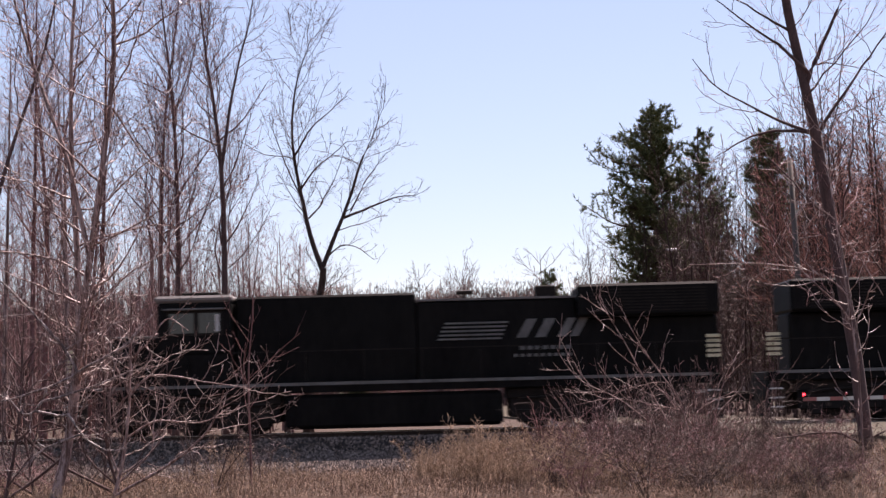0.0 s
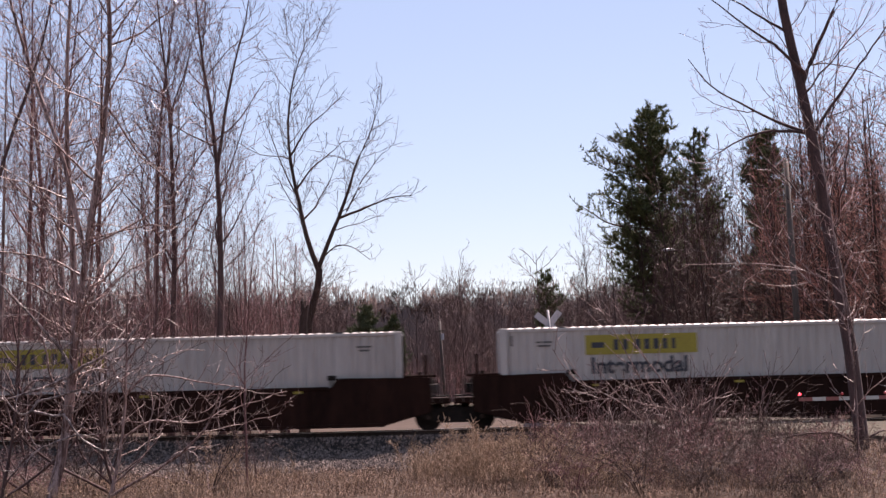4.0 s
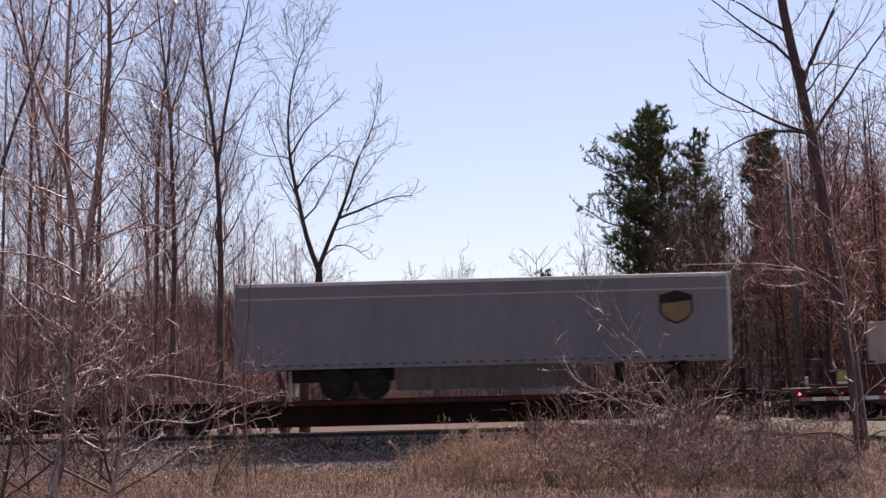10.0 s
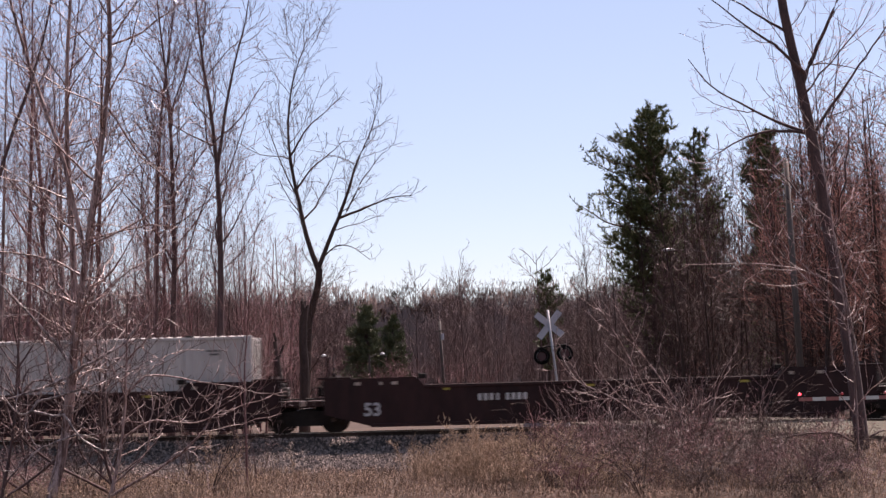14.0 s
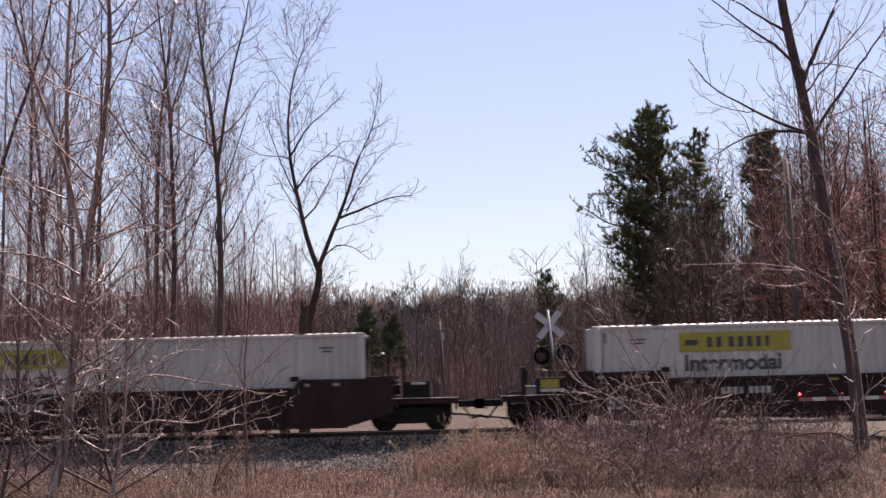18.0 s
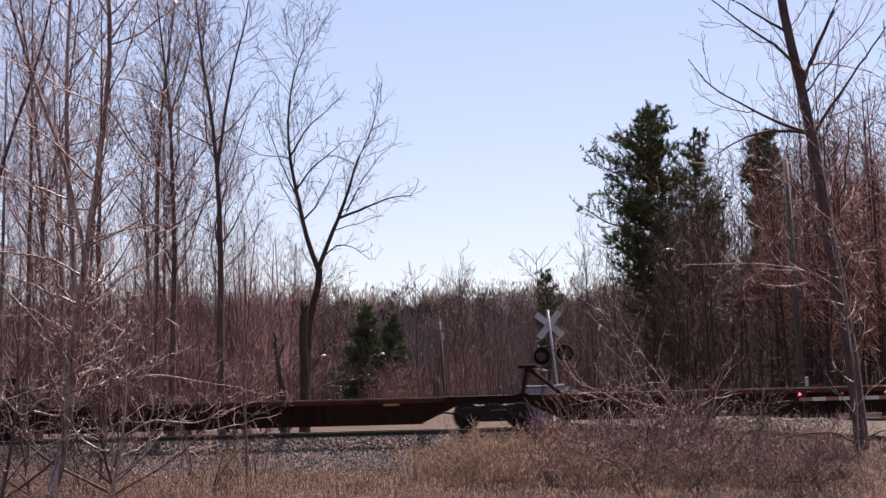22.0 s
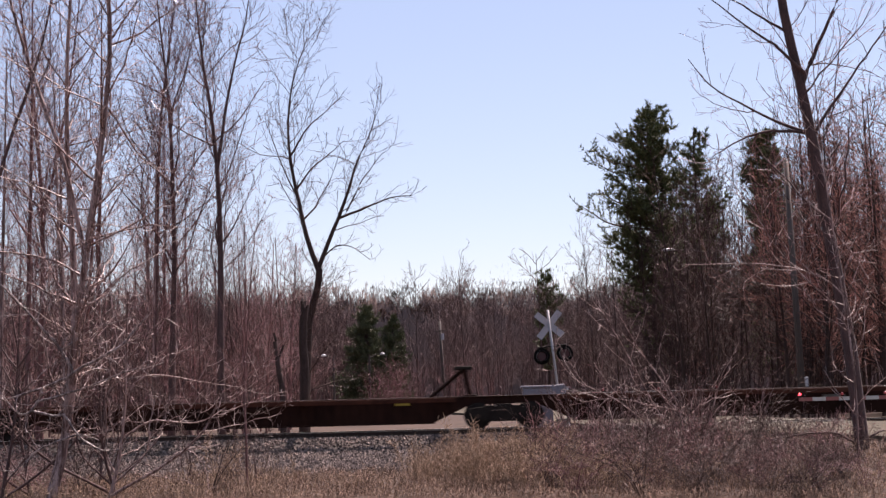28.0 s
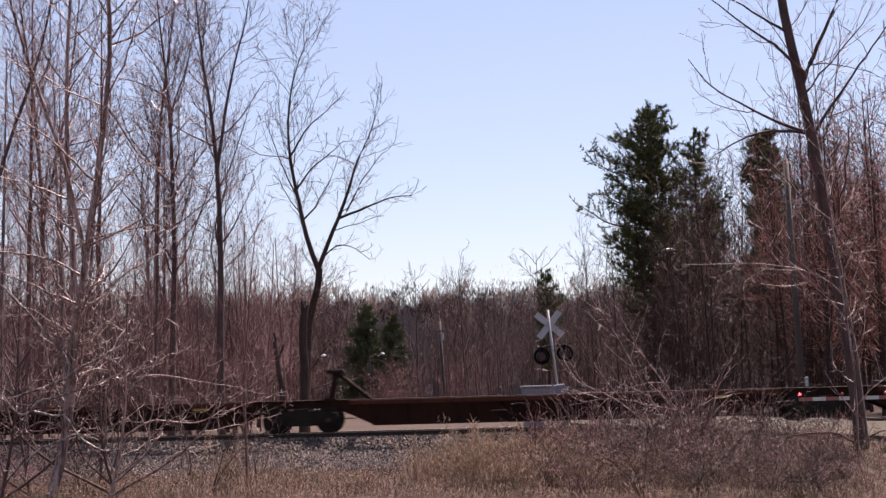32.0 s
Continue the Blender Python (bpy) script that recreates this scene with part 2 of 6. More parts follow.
def sprout(P, R, rng, gap, lo, hi, angle, ratio, least, most, lift, K=4, wob=0.1, rmin=0.006, short=0.5, thin=0.45):
    """Side branches along the given branches, one every gap metres between the shares lo and hi of their length. They leave at an
    angle in degrees, are ratio times as long as their branch (from least to most metres, shorter to the tip by short), bend up by
    lift and sway by wob."""
    B, KP, _ = P.shape
    total = np.linalg.norm(np.diff(P, axis=1), axis=2).sum(1)
    n = np.maximum(1, np.round(total * (hi - lo) / gap).astype(int))
    b = np.repeat(np.arange(B), n)
    j = np.arange(len(b)) - np.repeat(np.cumsum(n) - n, n)
    N = len(b)
    t = lo + (hi - lo) * (j + rng.random(N)) / n[b]
    f = t * (KP - 1)
    i = np.minimum(f.astype(int), KP - 2)
    w = (f - i)[:, None]
    p0, p1 = P[b, i], P[b, i + 1]
    start = p0 * (1 - w) + p1 * w
    tan = p1 - p0
    tan /= np.linalg.norm(tan, axis=1, keepdims=True) + 1e-9
    rad = R[b, i] * (1 - w[:, 0]) + R[b, i + 1] * w[:, 0]
    ref = np.where(np.abs(tan[:, 2:3]) > 0.9, np.array([1.0, 0, 0]), np.array([0, 0, 1.0]))
    u = np.cross(tan, ref)
    u /= np.linalg.norm(u, axis=1, keepdims=True) + 1e-9
    v = np.cross(tan, u)
    az = (rng.random(B) * 6.283)[b] + 2.4 * j + rng.normal(size=N) * 0.7
    side = u * np.cos(az)[:, None] + v * np.sin(az)[:, None]
    ang = np.radians(angle) * (0.6 + 0.75 * rng.random((N, 1)))
    d = tan * np.cos(ang) + side * np.sin(ang)
    L = np.clip(ratio * total[b] * (1 - short * t), least, most) * (0.5 + 0.75 * rng.random(N))
    s = np.linspace(0, 1, K)[None, :, None]
    L3 = L[:, None, None]
    bow = np.cross(d, rng.normal(size=d.shape))
    Q = start[:, None, :] + d[:, None, :] * L3 * s + bow[:, None, :] * L3 * s * s * wob * 1.6
    Q[..., 2] += (lift * (0.5 + rng.random((N, 1, 1))) * L3 * s * s)[..., 0]
    Q += np.cumsum(rng.normal(size=Q.shape) * wob * 0.7 / K, axis=1) * L3 * np.minimum(1, 3 * s)
    r0 = np.maximum(np.minimum(rad * thin, 0.0115 * L + 0.003) * (0.7 + 0.5 * rng.random(N)), rmin)
    return Q, np.maximum(r0[:, None] * (1 - 0.75 * np.linspace(0, 1, K)), rmin * 0.7)


def stem(points, r0, r1, K=14, rng=None, wob=0.0):
    """One stem through a few places, smoothed."""
    pts = np.array(points, float)
    u = np.linspace(0, 1, len(pts))
    v = np.linspace(0, 1, K)
    out = np.stack([np.interp(v, u, pts[:, j]) for j in range(3)], 1)
    for _ in range(2):
        out[1:-1] = 0.25 * out[:-2] + 0.5 * out[1:-1] + 0.25 * out[2:]
    if wob:
        out[1:] += np.cumsum(rng.normal(size=(K - 1, 3)) * wob, axis=0)
    return out[None], (r0 + (r1 - r0) * v ** 0.8)[None]


def stack(*groups):
    return np.concatenate([g[0] for g in groups]), np.concatenate([g[1] for g in groups])


# for each order of branches: gap, first share, angle, ratio, least, most, lift, places, sway, shortening to the tip
STYLES = {
    "poplar": ((0.42, 0.25, 44, 0.24, 0.6, 4.4, 0.30, 7, 0.17, 0.62), (0.34, 0.12, 40, 0.46, 0.30, 1.5, 0.22, 4, 0.16, 0.5), (0.24, 0.15, 40, 0.5, 0.18, 0.7, 0.12, 2, 0.12, 0.4)),
    "maple": ((0.32, 0.15, 44, 0.36, 0.5, 4.0, 0.24, 6, 0.20, 0.60), (0.28, 0.12, 42, 0.46, 0.28, 1.4, 0.20, 4, 0.18, 0.5), (0.22, 0.15, 42, 0.5, 0.16, 0.6, 0.10, 2, 0.12, 0.4)),
    "brush": ((0.26, 0.10, 38, 0.42, 0.3, 1.6, 0.22, 5, 0.24, 0.5), (0.20, 0.10, 46, 0.45, 0.18, 0.7, 0.12, 3, 0.20, 0.4), (0.22, 0.15, 46, 0.5, 0.12, 0.35, 0.08, 2, 0.12, 0.4)),
    "forked": ((0.30, 0.15, 46, 0.28, 0.7, 2.1, 0.26, 8, 0.22, 0.40), (0.30, 0.15, 46, 0.48, 0.35, 1.2, 0.18, 5, 0.24, 0.45), (0.22, 0.2, 46, 0.5, 0.2, 0.6, 0.08, 3, 0.16, 0.4)),
    "sparse": ((0.85, 0.12, 50, 0.40, 0.8, 2.4, 0.26, 9, 0.28, 0.30), (0.34, 0.12, 52, 0.46, 0.30, 1.1, 0.20, 6, 0.28, 0.4), (0.24, 0.2, 50, 0.45, 0.15, 0.45, 0.14, 4, 0.20, 0.4)),
    "hooked": ((0.27, 0.08, 56, 0.30, 0.5, 2.6, 0.20, 9, 0.21, 0.35), (0.22, 0.10, 62, 0.26, 0.14, 0.55, 0.55, 6, 0.10, 0.35), (0.20, 0.2, 60, 0.4, 0.06, 0.2, 0.4, 4, 0.10, 0.3)),
    "webbed": ((0.30, 0.08, 54, 0.50, 0.5, 2.2, 0.16, 9, 0.26, 0.35), (0.24, 0.10, 62, 0.28, 0.12, 0.5, 0.50, 6, 0.12, 0.35), (0.20, 0.2, 60, 0.4, 0.06, 0.18, 0.4, 4, 0.10, 0.3)),
    "whip": ((0.42, 0.20, 42, 0.34, 0.3, 1.3, 0.14, 7, 0.14, 0.40), (0.24, 0.10, 58, 0.30, 0.12, 0.40, 0.35, 5, 0.12, 0.35)),
    "spurred": ((0.34, 0.12, 58, 0.26, 0.3, 1.4, 0.22, 8, 0.16, 0.40), (0.24, 0.10, 60, 0.32, 0.12, 0.45, 0.40, 5, 0.12, 0.35)),
    "arching": ((0.30, 0.15, 44, 0.45, 0.4, 1.5, 0.10, 7, 0.20, 0.35), (0.24, 0.10, 56, 0.30, 0.14, 0.5, 0.25, 5, 0.16, 0.35), (0.30, 0.2, 56, 0.4, 0.08, 0.2, 0.2, 3, 0.12, 0.3)),
    "tangle": ((0.15, 0.08, 56, 0.55, 0.3, 1.0, 0.0, 5, 0.30, 0.35), (0.15, 0.10, 58, 0.50, 0.15, 0.5, 0.05, 3, 0.24, 0.35), (0.30, 0.15, 55, 0.5, 0.08, 0.25, 0.05, 2, 0.15, 0.3))}


def bare_tree(name, seed, height, r0, style="poplar", bark=BARK, twig=TWIG, stems=None, fine=1.0, rmin=0.007, first=None, sides=8):
    """Trunk with limbs in one mesh, branches and twigs in another; stems: given lines of (places, foot radius, top radius)."""
    rng = np.random.default_rng(seed)
    if stems is None:
        lean = rng.normal(size=2) * 0.035 * height
        stems = [([(0, 0, -0.3), (lean[0] * 0.2, lean[1] * 0.2, height * 0.35), (lean[0] * 0.7, lean[1] * 0.7, height * 0.7), (lean[0], lean[1], height)], r0, 0.015)]
    built = []
    for p, a, b in stems:
        if len(p[0]) == 2:  # places given in x and z: let the stem sway in depth
            p = [(q[0], d, q[1]) for q, d in zip(p, np.cumsum(np.append(0, rng.normal(size=len(p) - 1) * 0.12)))]
        line = stem(p, a, b, K=14 if sides > 4 else 8, rng=rng, wob=0.006 * height / 10 if height else 0.012)
        if built:  # a side stem starts on the wood that it springs from
            wood_at = np.concatenate([np.stack([np.interp(np.linspace(0, 1, 90), np.linspace(0, 1, g[0].shape[1]), g[0][0, :, k]) for k in range(3)], 1) for g in built])
            gap = wood_at[np.argmin(((wood_at - line[0][0, 0]) ** 2).sum(1))] - line[0][0, 0]
            line[0][0] += gap * np.linspace(1, 0, line[0].shape[1])[:, None] ** 2
        built.append(line)
    trunk = stack(*built)
    orders, last = [], trunk
    for k, (gap, lo, angle, ratio, least, most, lift, K, wob, short) in enumerate(STYLES[style]):
        last = sprout(*last, rng, gap / fine, first if first is not None and k == 0 else lo, 0.99, angle, ratio, least, most, lift, K, wob, rmin * (1.4, 1.0, 0.85)[k], short)
        orders.append(last)
    tree = new(name)
    piece("trunk", mesh_of("trunk", *joined([trunk, orders[0]], [sides, 4 if sides > 4 else 3]), bark), tree)
    piece("crown", mesh_of("crown", *joined(orders[1:], [3, 3]), twig), tree)
    return tree


def scatter(protos, places, label, group, category="tree"):
    """Copies of the given things at (x, y, z, turn, size)."""
    for i, (x, y, z, turn, size) in enumerate(places):
        ob = copy_thing(protos[i % len(protos)], pose(x, y, z, 0, 0, turn))
        ob.scale = (size, size, size)
        tagged(ob, label, category, group)


def retire(protos):
    for ob in protos:
        for o in (*ob.children_recursive, ob):
            bpy.data.objects.remove(o)


# ---------------------------------------------------------------- ground
TRACK_Y = 55.3
ROAD_WIDE = 7.4


def road_left(y):
    """The road's left edge: it crosses the track at a slight slant."""
    y = np.clip(y, -20, 220) - 55.0
    return 5.3 - np.where(y < 0, 0.29, 0.12) * y


def ground_height(x, y):
    """Height of the bare ground: a low verge, the track bed, and level land beyond."""
    z = np.interp(y, [0, 30, 45.5, 47.0, 51.2, 52.9, 53.75, 57.4, 59.5, 64, 120, 400, 3000], [-1.1, -1.05, -1.0, -0.98, -0.88, -0.66, -0.26, -0.26, -0.42, -0.45, -0.5, -0.5, -0.5])
    left = road_left(y)
    side = np.clip(np.maximum(left - x, x - left - ROAD_WIDE) / 3.5, 0, 1)
    return z * side + (1 - side) * np.where((y > 53) & (y < 57.6), -0.24, -0.09)


xs = np.concatenate([[-3000, -900, -300, -120, -60], np.arange(-40, 40.1, 0.8), [60, 120, 300, 900, 3000]])
ys = np.concatenate([[-3000, -500, -50, 0, 15], np.arange(22, 75, 0.6), [80, 90, 105, 120, 160, 240, 400, 900, 3000]])
GX, GY = np.meshgrid(xs, ys)
GZ = ground_height(GX, GY)
near = (np.abs(GX) < 45) & (GY > 20) & (GY < 76) & ((GX < road_left(GY) - 0.9) | (GX > road_left(GY) + ROAD_WIDE + 0.9))
GZ = GZ + np.where(near, np.random.default_rng(3).normal(size=GZ.shape) * 0.035, 0)
gi = np.arange(GX.size).reshape(GX.shape)
gq = np.stack([gi[:-1, :-1], gi[:-1, 1:], gi[1:, 1:], gi[1:, :-1]], -1).reshape(-1, 4)
ground = tagged(new("ground", mesh_of("ground", np.stack([GX, GY, GZ], -1), gq, SOIL)), "dry brown soil with dead grass and litter", "ground", kind="structure")


def strip(name, x0, x1, rows, mat, label, category, n=60):
    """A sheet along x through (y, z) rows."""
    X = np.linspace(x0, x1, n)
    co = np.array([[(x, y, z) for x in X] for y, z in rows])
    i = np.arange(n * len(rows)).reshape(len(rows), n)
    q = np.stack([i[:-1, :-1], i[:-1, 1:], i[1:, 1:], i[1:, :-1]], -1).reshape(-1, 4)
    return tagged(new(name, mesh_of(name, co, q, mat)), label, category, kind="structure")


strip("ballast", -900, 900, [(46.4, -0.99), (47.2, -0.92), (51.3, -0.80), (53.0, -0.56), (53.75, -0.185), (57.5, -0.185), (59.6, -0.38), (60.0, -0.46)], GRAVEL_BED, "grey crushed stone track bed", "track bed")
strip("gravel_track", -200, 4.6, [(60.4, -0.40), (61.0, -0.36), (64.5, -0.36), (65.2, -0.43)], SAND, "pale gravel service track beside the rails", "gravel track")

bm = bmesh.new()
for y0, y1, z in ((-20, 52.9, -0.02), (57.7, 220, -0.02)):
    box(bm, 0.0, ROAD_WIDE, y0, y1, -0.30, z)
for v in bm.verts:
    v.co.x += float(road_left(v.co.y))
road_me = bpy.data.meshes.new("road")
bm.to_mesh(road_me)
bm.free()
road_me.materials.append(ASPHALT)
road = tagged(new("road", road_me), "worn grey asphalt road over the crossing", "road", kind="structure")

crossing = tagged(new("level_crossing"), "concrete crossing panels between the rails", "level crossing", kind="structure")
for i in range(4):
    x = 5.3 + 1.9 * i
    for y0, y1 in ((53.0, 54.40), (54.72, 55.90), (56.22, 57.6)):
        part("panel", boxes((x + 0.01, x + 1.89, y0, y1, -0.18, 0.0), bevel=0.015), CONCRETE, crossing)

track = tagged(new("railway_track"), "rusty rails with polished heads on dark wooden ties", "railway track", kind="structure")
for y in (TRACK_Y - 0.755, TRACK_Y + 0.755):
    rail = part("rail", boxes((-900, 900, y - 0.07, y + 0.07, -0.180, -0.160), (-900, 900, y - 0.010, y + 0.010, -0.160, -0.035), (-900, 900, y - 0.036, y + 0.036, -0.035, -0.006)), RAIL, track)
    part("rail_head", boxes((-900, 900, y - 0.030, y + 0.030, -0.006, 0.0)), RAILTOP, rail, "polished rail head")
tie_bm = boxes((-0.115, 0.115, -1.3, 1.3, -0.34, -0.175), bevel=0.012)
tie = part("tie", tie_bm, TIE, track, at=pose(-18, TRACK_Y, 0))
for i in range(1, 45):
    x = -18 + 0.53 * i
    piece("tie", tie.data, track, at=pose(x, TRACK_Y, 0, 0, 0, random.uniform(-1.5, 1.5)))


# ---------------------------------------------------------------- crossing signals, poles and lamps
def crossing_signal(x, y, lean):
    s = tagged(new("crossing_signal"), "aluminium crossing signal with grey crossbuck and hooded unlit lamps", "crossing signal")
    part("post", rods(((0, 0, -0.1), (0, 0, 4.05), 0.045), sides=12), SIGNGREY, s, smooth=True)
    part("base", boxes((-0.22, 0.22, -0.22, 0.22, -0.3, 0.12), bevel=0.02), CONCRETE, s)
    for turn in (45, -45):
        part("crossbuck_blade", boxes((-0.61, 0.61, 0.065, 0.075, -0.115, 0.115)), BLADE, s, at=pose(0, 0.012 if turn > 0 else 0, 3.52, 0, turn, 0))
    part("crossarm", rods(((-0.55, 0, 2.74), (0.55, 0, 2.74), 0.025)), GRIME, s)
    for x0 in (-0.42, 0.42):
        bm = bmesh.new()
        rod(bm, (x0, 0.02, 2.42), (x0, 0.05, 2.42), 0.30, sides=24)
        head = part("lamp_disc", bm, BLACK, s, "round black backing disc")
        bm = bmesh.new()
        rod(bm, (x0, 0.05, 2.42), (x0, 0.22, 2.42), 0.19, 0.13, sides=16)
        part("lamp_housing", bm, BLACK, head)
        bm = bmesh.new()  # the open hood: a thin tube with an inner and an outer wall
        for r in (0.20, 0.192):
            bmesh.ops.create_cone(bm, cap_ends=False, segments=20, radius1=r, radius2=r, depth=0.28, matrix=Matrix.Translation((x0, -0.12, 2.42)) @ Matrix.Rotation(math.pi / 2, 4, "X"))
        part("hood", bm, HOOD, head, "dull grey open hood")
        part("lens", rods(((x0, -0.03, 2.42), (x0, 0.018, 2.42), 0.16), sides=16), DARKLENS, head, "dark red lens")
    part("gate_mechanism", boxes((-0.25, 0.25, -0.42, -0.06, 0.75, 1.35), bevel=0.03), CABINET, s)
    s.matrix_basis = pose(x, y, 0.05, 0, -lean, 0)
    return s


def gate_arm(x0, x1, y, z, lights, label, lit=True):
    """A lowered crossing gate arm with red and white bands, from its tip x0 to its root x1."""
    g = tagged(new("crossing_gate"), label, "crossing gate")
    lo, hi = min(x0, x1), max(x0, x1)
    n = int((hi - lo) / 0.4)
    for i in range(n):
        part("band", boxes((lo + 0.4 * i, lo + 0.4 * i + 0.398, y - 0.02, y + 0.02, z - 0.055, z + 0.055)), WHITE if i % 2 else REDPAINT, g)
    for lx in lights:
        lamp = part("lamp", boxes((lx - 0.05, lx + 0.05, y - 0.05, y + 0.05, z + 0.056, z + 0.10)), BLACK, g)
        bm = bmesh.new()
        bmesh.ops.create_uvsphere(bm, u_segments=12, v_segments=8, radius=0.045, matrix=Matrix.Translation((lx, y, z + 0.14)))
        part("lens", bm, REDLIGHT if lit and lx == lights[0] else REDDIM, lamp, "lit red lens" if lit and lx == lights[0] else "faint red lens", smooth=True)
    part("counterweight", boxes((x1 - 0.3, x1 + 0.5, y - 0.06, y + 0.06, z - 0.16, z + 0.16), bevel=0.03), GRIME, g)
    part("mast", rods(((x1, y + 0.15, -0.4), (x1, y + 0.15, z + 0.3), 0.06), sides=10), GALV, g)
    return g


crossing_signal(4.12, 59.8, 5.6)
gate_arm(9.75, 4.35, 59.5, 1.02, (9.7, 7.6, 5.6), "lowered red and white crossing gate arm beyond the track", False)
gate_arm(10.60, 15.9, 50.0, 0.74, (10.62, 11.9, 13.2), "lowered red and white crossing gate arm before the track")


def signal_cabinet(x, y):
    """A steel cabinet for the crossing's relays, on its slab."""
    c = tagged(new("signal_cabinet"), "pale grey steel signal cabinet beside the crossing", "cabinet")
    part("slab", boxes((-0.85, 0.85, -0.55, 0.55, -0.5, 0.06), bevel=0.02), CONCRETE, c)
    part("body", boxes((-0.55, 0.55, -0.38, 0.38, 0.06, 1.84), bevel=0.015), CABINET, c)
    part("roof", boxes((-0.61, 0.61, -0.44, 0.44, 1.84, 1.93), bevel=0.02), CABINET, c)
    for x0, x1 in ((-0.52, -0.01), (0.01, 0.52)):
        door = part("door", boxes((x0, x1, -0.395, -0.381, 0.12, 1.78), bevel=0.004), CABINET, c)
        hx = x1 - 0.06 if x1 < 0 else x0 + 0.06
        part("handle", boxes((hx - 0.012, hx + 0.012, -0.43, -0.396, 0.85, 1.05), bevel=0.004), GRIME, door, "dark door handle")
    c.matrix_basis = pose(x, y, -0.55)


signal_cabinet(3.40, 62.3)


def utility_pole(x, y, height, r, lean, label, can=False):
    p = tagged(new("utility_pole"), label, "utility pole")
    bm = bmesh.new()
    rod(bm, (0, 0, -0.6), (0, 0, height), r, r * 0.72, sides=12)
    part("pole", bm, POLEWOOD, p, smooth=True)
    if can:
        part("transformer", rods(((0.14, -0.1, height - 1.35), (0.14, -0.1, height - 0.9), 0.11), sides=14), LAMPWHITE, p)
        part("crossarm", boxes((-0.45, 0.45, -0.14, -0.04, height - 0.75, height - 0.66), bevel=0.01), POLEWOOD, p)
    else:
        part("cable_guard", boxes((0.10, 0.24, -r - 0.08, -r + 0.02, 1.55, 1.95), bevel=0.02), LAMPWHITE, p, "white plastic marker")
    p.matrix_basis = pose(x, y, -0.5, 0, -lean, 0)
    return p


utility_pole(14.38, 67.0, 10.8, 0.15, 1.6, "weathered grey wooden utility pole with a white marker")
utility_pole(-0.08, 118.0, 6.7, 0.12, 2.6, "thin wooden pole with a white transformer", True)


def street_lamp(x, y, height, arm, label, head=0.55):
    s = tagged(new("street_lamp"), label, "street lamp")
    part("pole", rods(((0, 0, -0.6), (0, 0, height), 0.07), sides=10), POLEWOOD, s)
    part("arm", rods(((0, 0, height - 0.25), (arm * 0.5, 0, height - 0.02), 0.03), ((arm * 0.5, 0, height - 0.02), (arm, 0, height), 0.03)), POLEWOOD, s)
    bm = bmesh.new()
    bmesh.ops.create_uvsphere(bm, u_segments=14, v_segments=8, radius=0.5)
    for v in bm.verts:
        v.co = (v.co.x * head + arm, v.co.y * 0.3, v.co.z * (0.22 if v.co.z > 0 else 0.1) + height)
    part("luminaire", bm, LAMPWHITE, s, "white lamp housing", smooth=True)
    s.matrix_basis = pose(x, y, -0.4, 0, 0, 0)
    return s


street_lamp(14.2, 86.0, 8.66, -2.47, "grey street lamp with a white cobra head", 0.75)
street_lamp(-5.3, 115.0, 4.28, 0.91, "grey street lamp with a small white head", 0.36)
street_lamp(-7.6, 112.0, 4.2, -0.65, "grey street lamp with a small white head", 0.36)


# ---------------------------------------------------------------- the train
def bogie(parent, x, wheel=0.42, axles=2, base=1.75):
    """A truck under a car: side frames, springs and its wheels."""
    half = base * (axles - 1) / 2
    bm = bmesh.new()
    for y in (-1.02, 1.02):
        outline(bm, [(-half - 0.35, 0.52), (-half - 0.28, 0.66), (-0.45, 0.74), (0.45, 0.74), (half + 0.28, 0.66), (half + 0.35, 0.52), (half + 0.2, 0.36), (0.42, 0.24), (-0.42, 0.24), (-half - 0.2, 0.36)], y - 0.07, y + 0.07)
    box(bm, -0.25, 0.25, -1.0, 1.0, 0.45, 0.80)
    frame_part = part("truck", bm, GRIME, parent, at=pose(x, 0, 0))
    for k in range(axles):
        bm = bmesh.new()
        for y in (-0.76, 0.76):
            rod(bm, (0, y - 0.065, 0), (0, y + 0.065, 0), wheel, sides=24)
            rod(bm, (0, y + (0.065 if y < 0 else -0.065), 0), (0, y + (0.09 if y < 0 else -0.09), 0), wheel + 0.025, sides=24)
        rod(bm, (0, -1.1, 0), (0, 1.1, 0), 0.08, sides=10)
        part("wheelset", bm, GRIME, frame_part, at=pose(-half + base * k, 0, wheel))
        part("bearing_cap", rods(((0, -1.17, 0), (0, -1.07, 0), 0.07), sides=10), RAIL, frame_part, "worn steel bearing cap", at=pose(-half + base * k, 0, wheel))
    return frame_part


def coupler(parent, x, way):
    part("coupler", boxes((min(x, x + 0.75 * way), max(x, x + 0.75 * way), -0.10, 0.10, 0.72, 0.95), (min(x + 0.55 * way, x + 0.9 * way), max(x + 0.55 * way, x + 0.9 * way), -0.17, 0.17, 0.66, 1.0), bevel=0.02), GRIME, parent)
    part("air_hose", rods(((x + 0.15 * way, -0.35, 0.75), (x + 0.45 * way, -0.35, 0.35), 0.03), ((x + 0.45 * way, -0.35, 0.35), (x + 0.8 * way, -0.3, 0.45), 0.03)), RUBBER, parent)


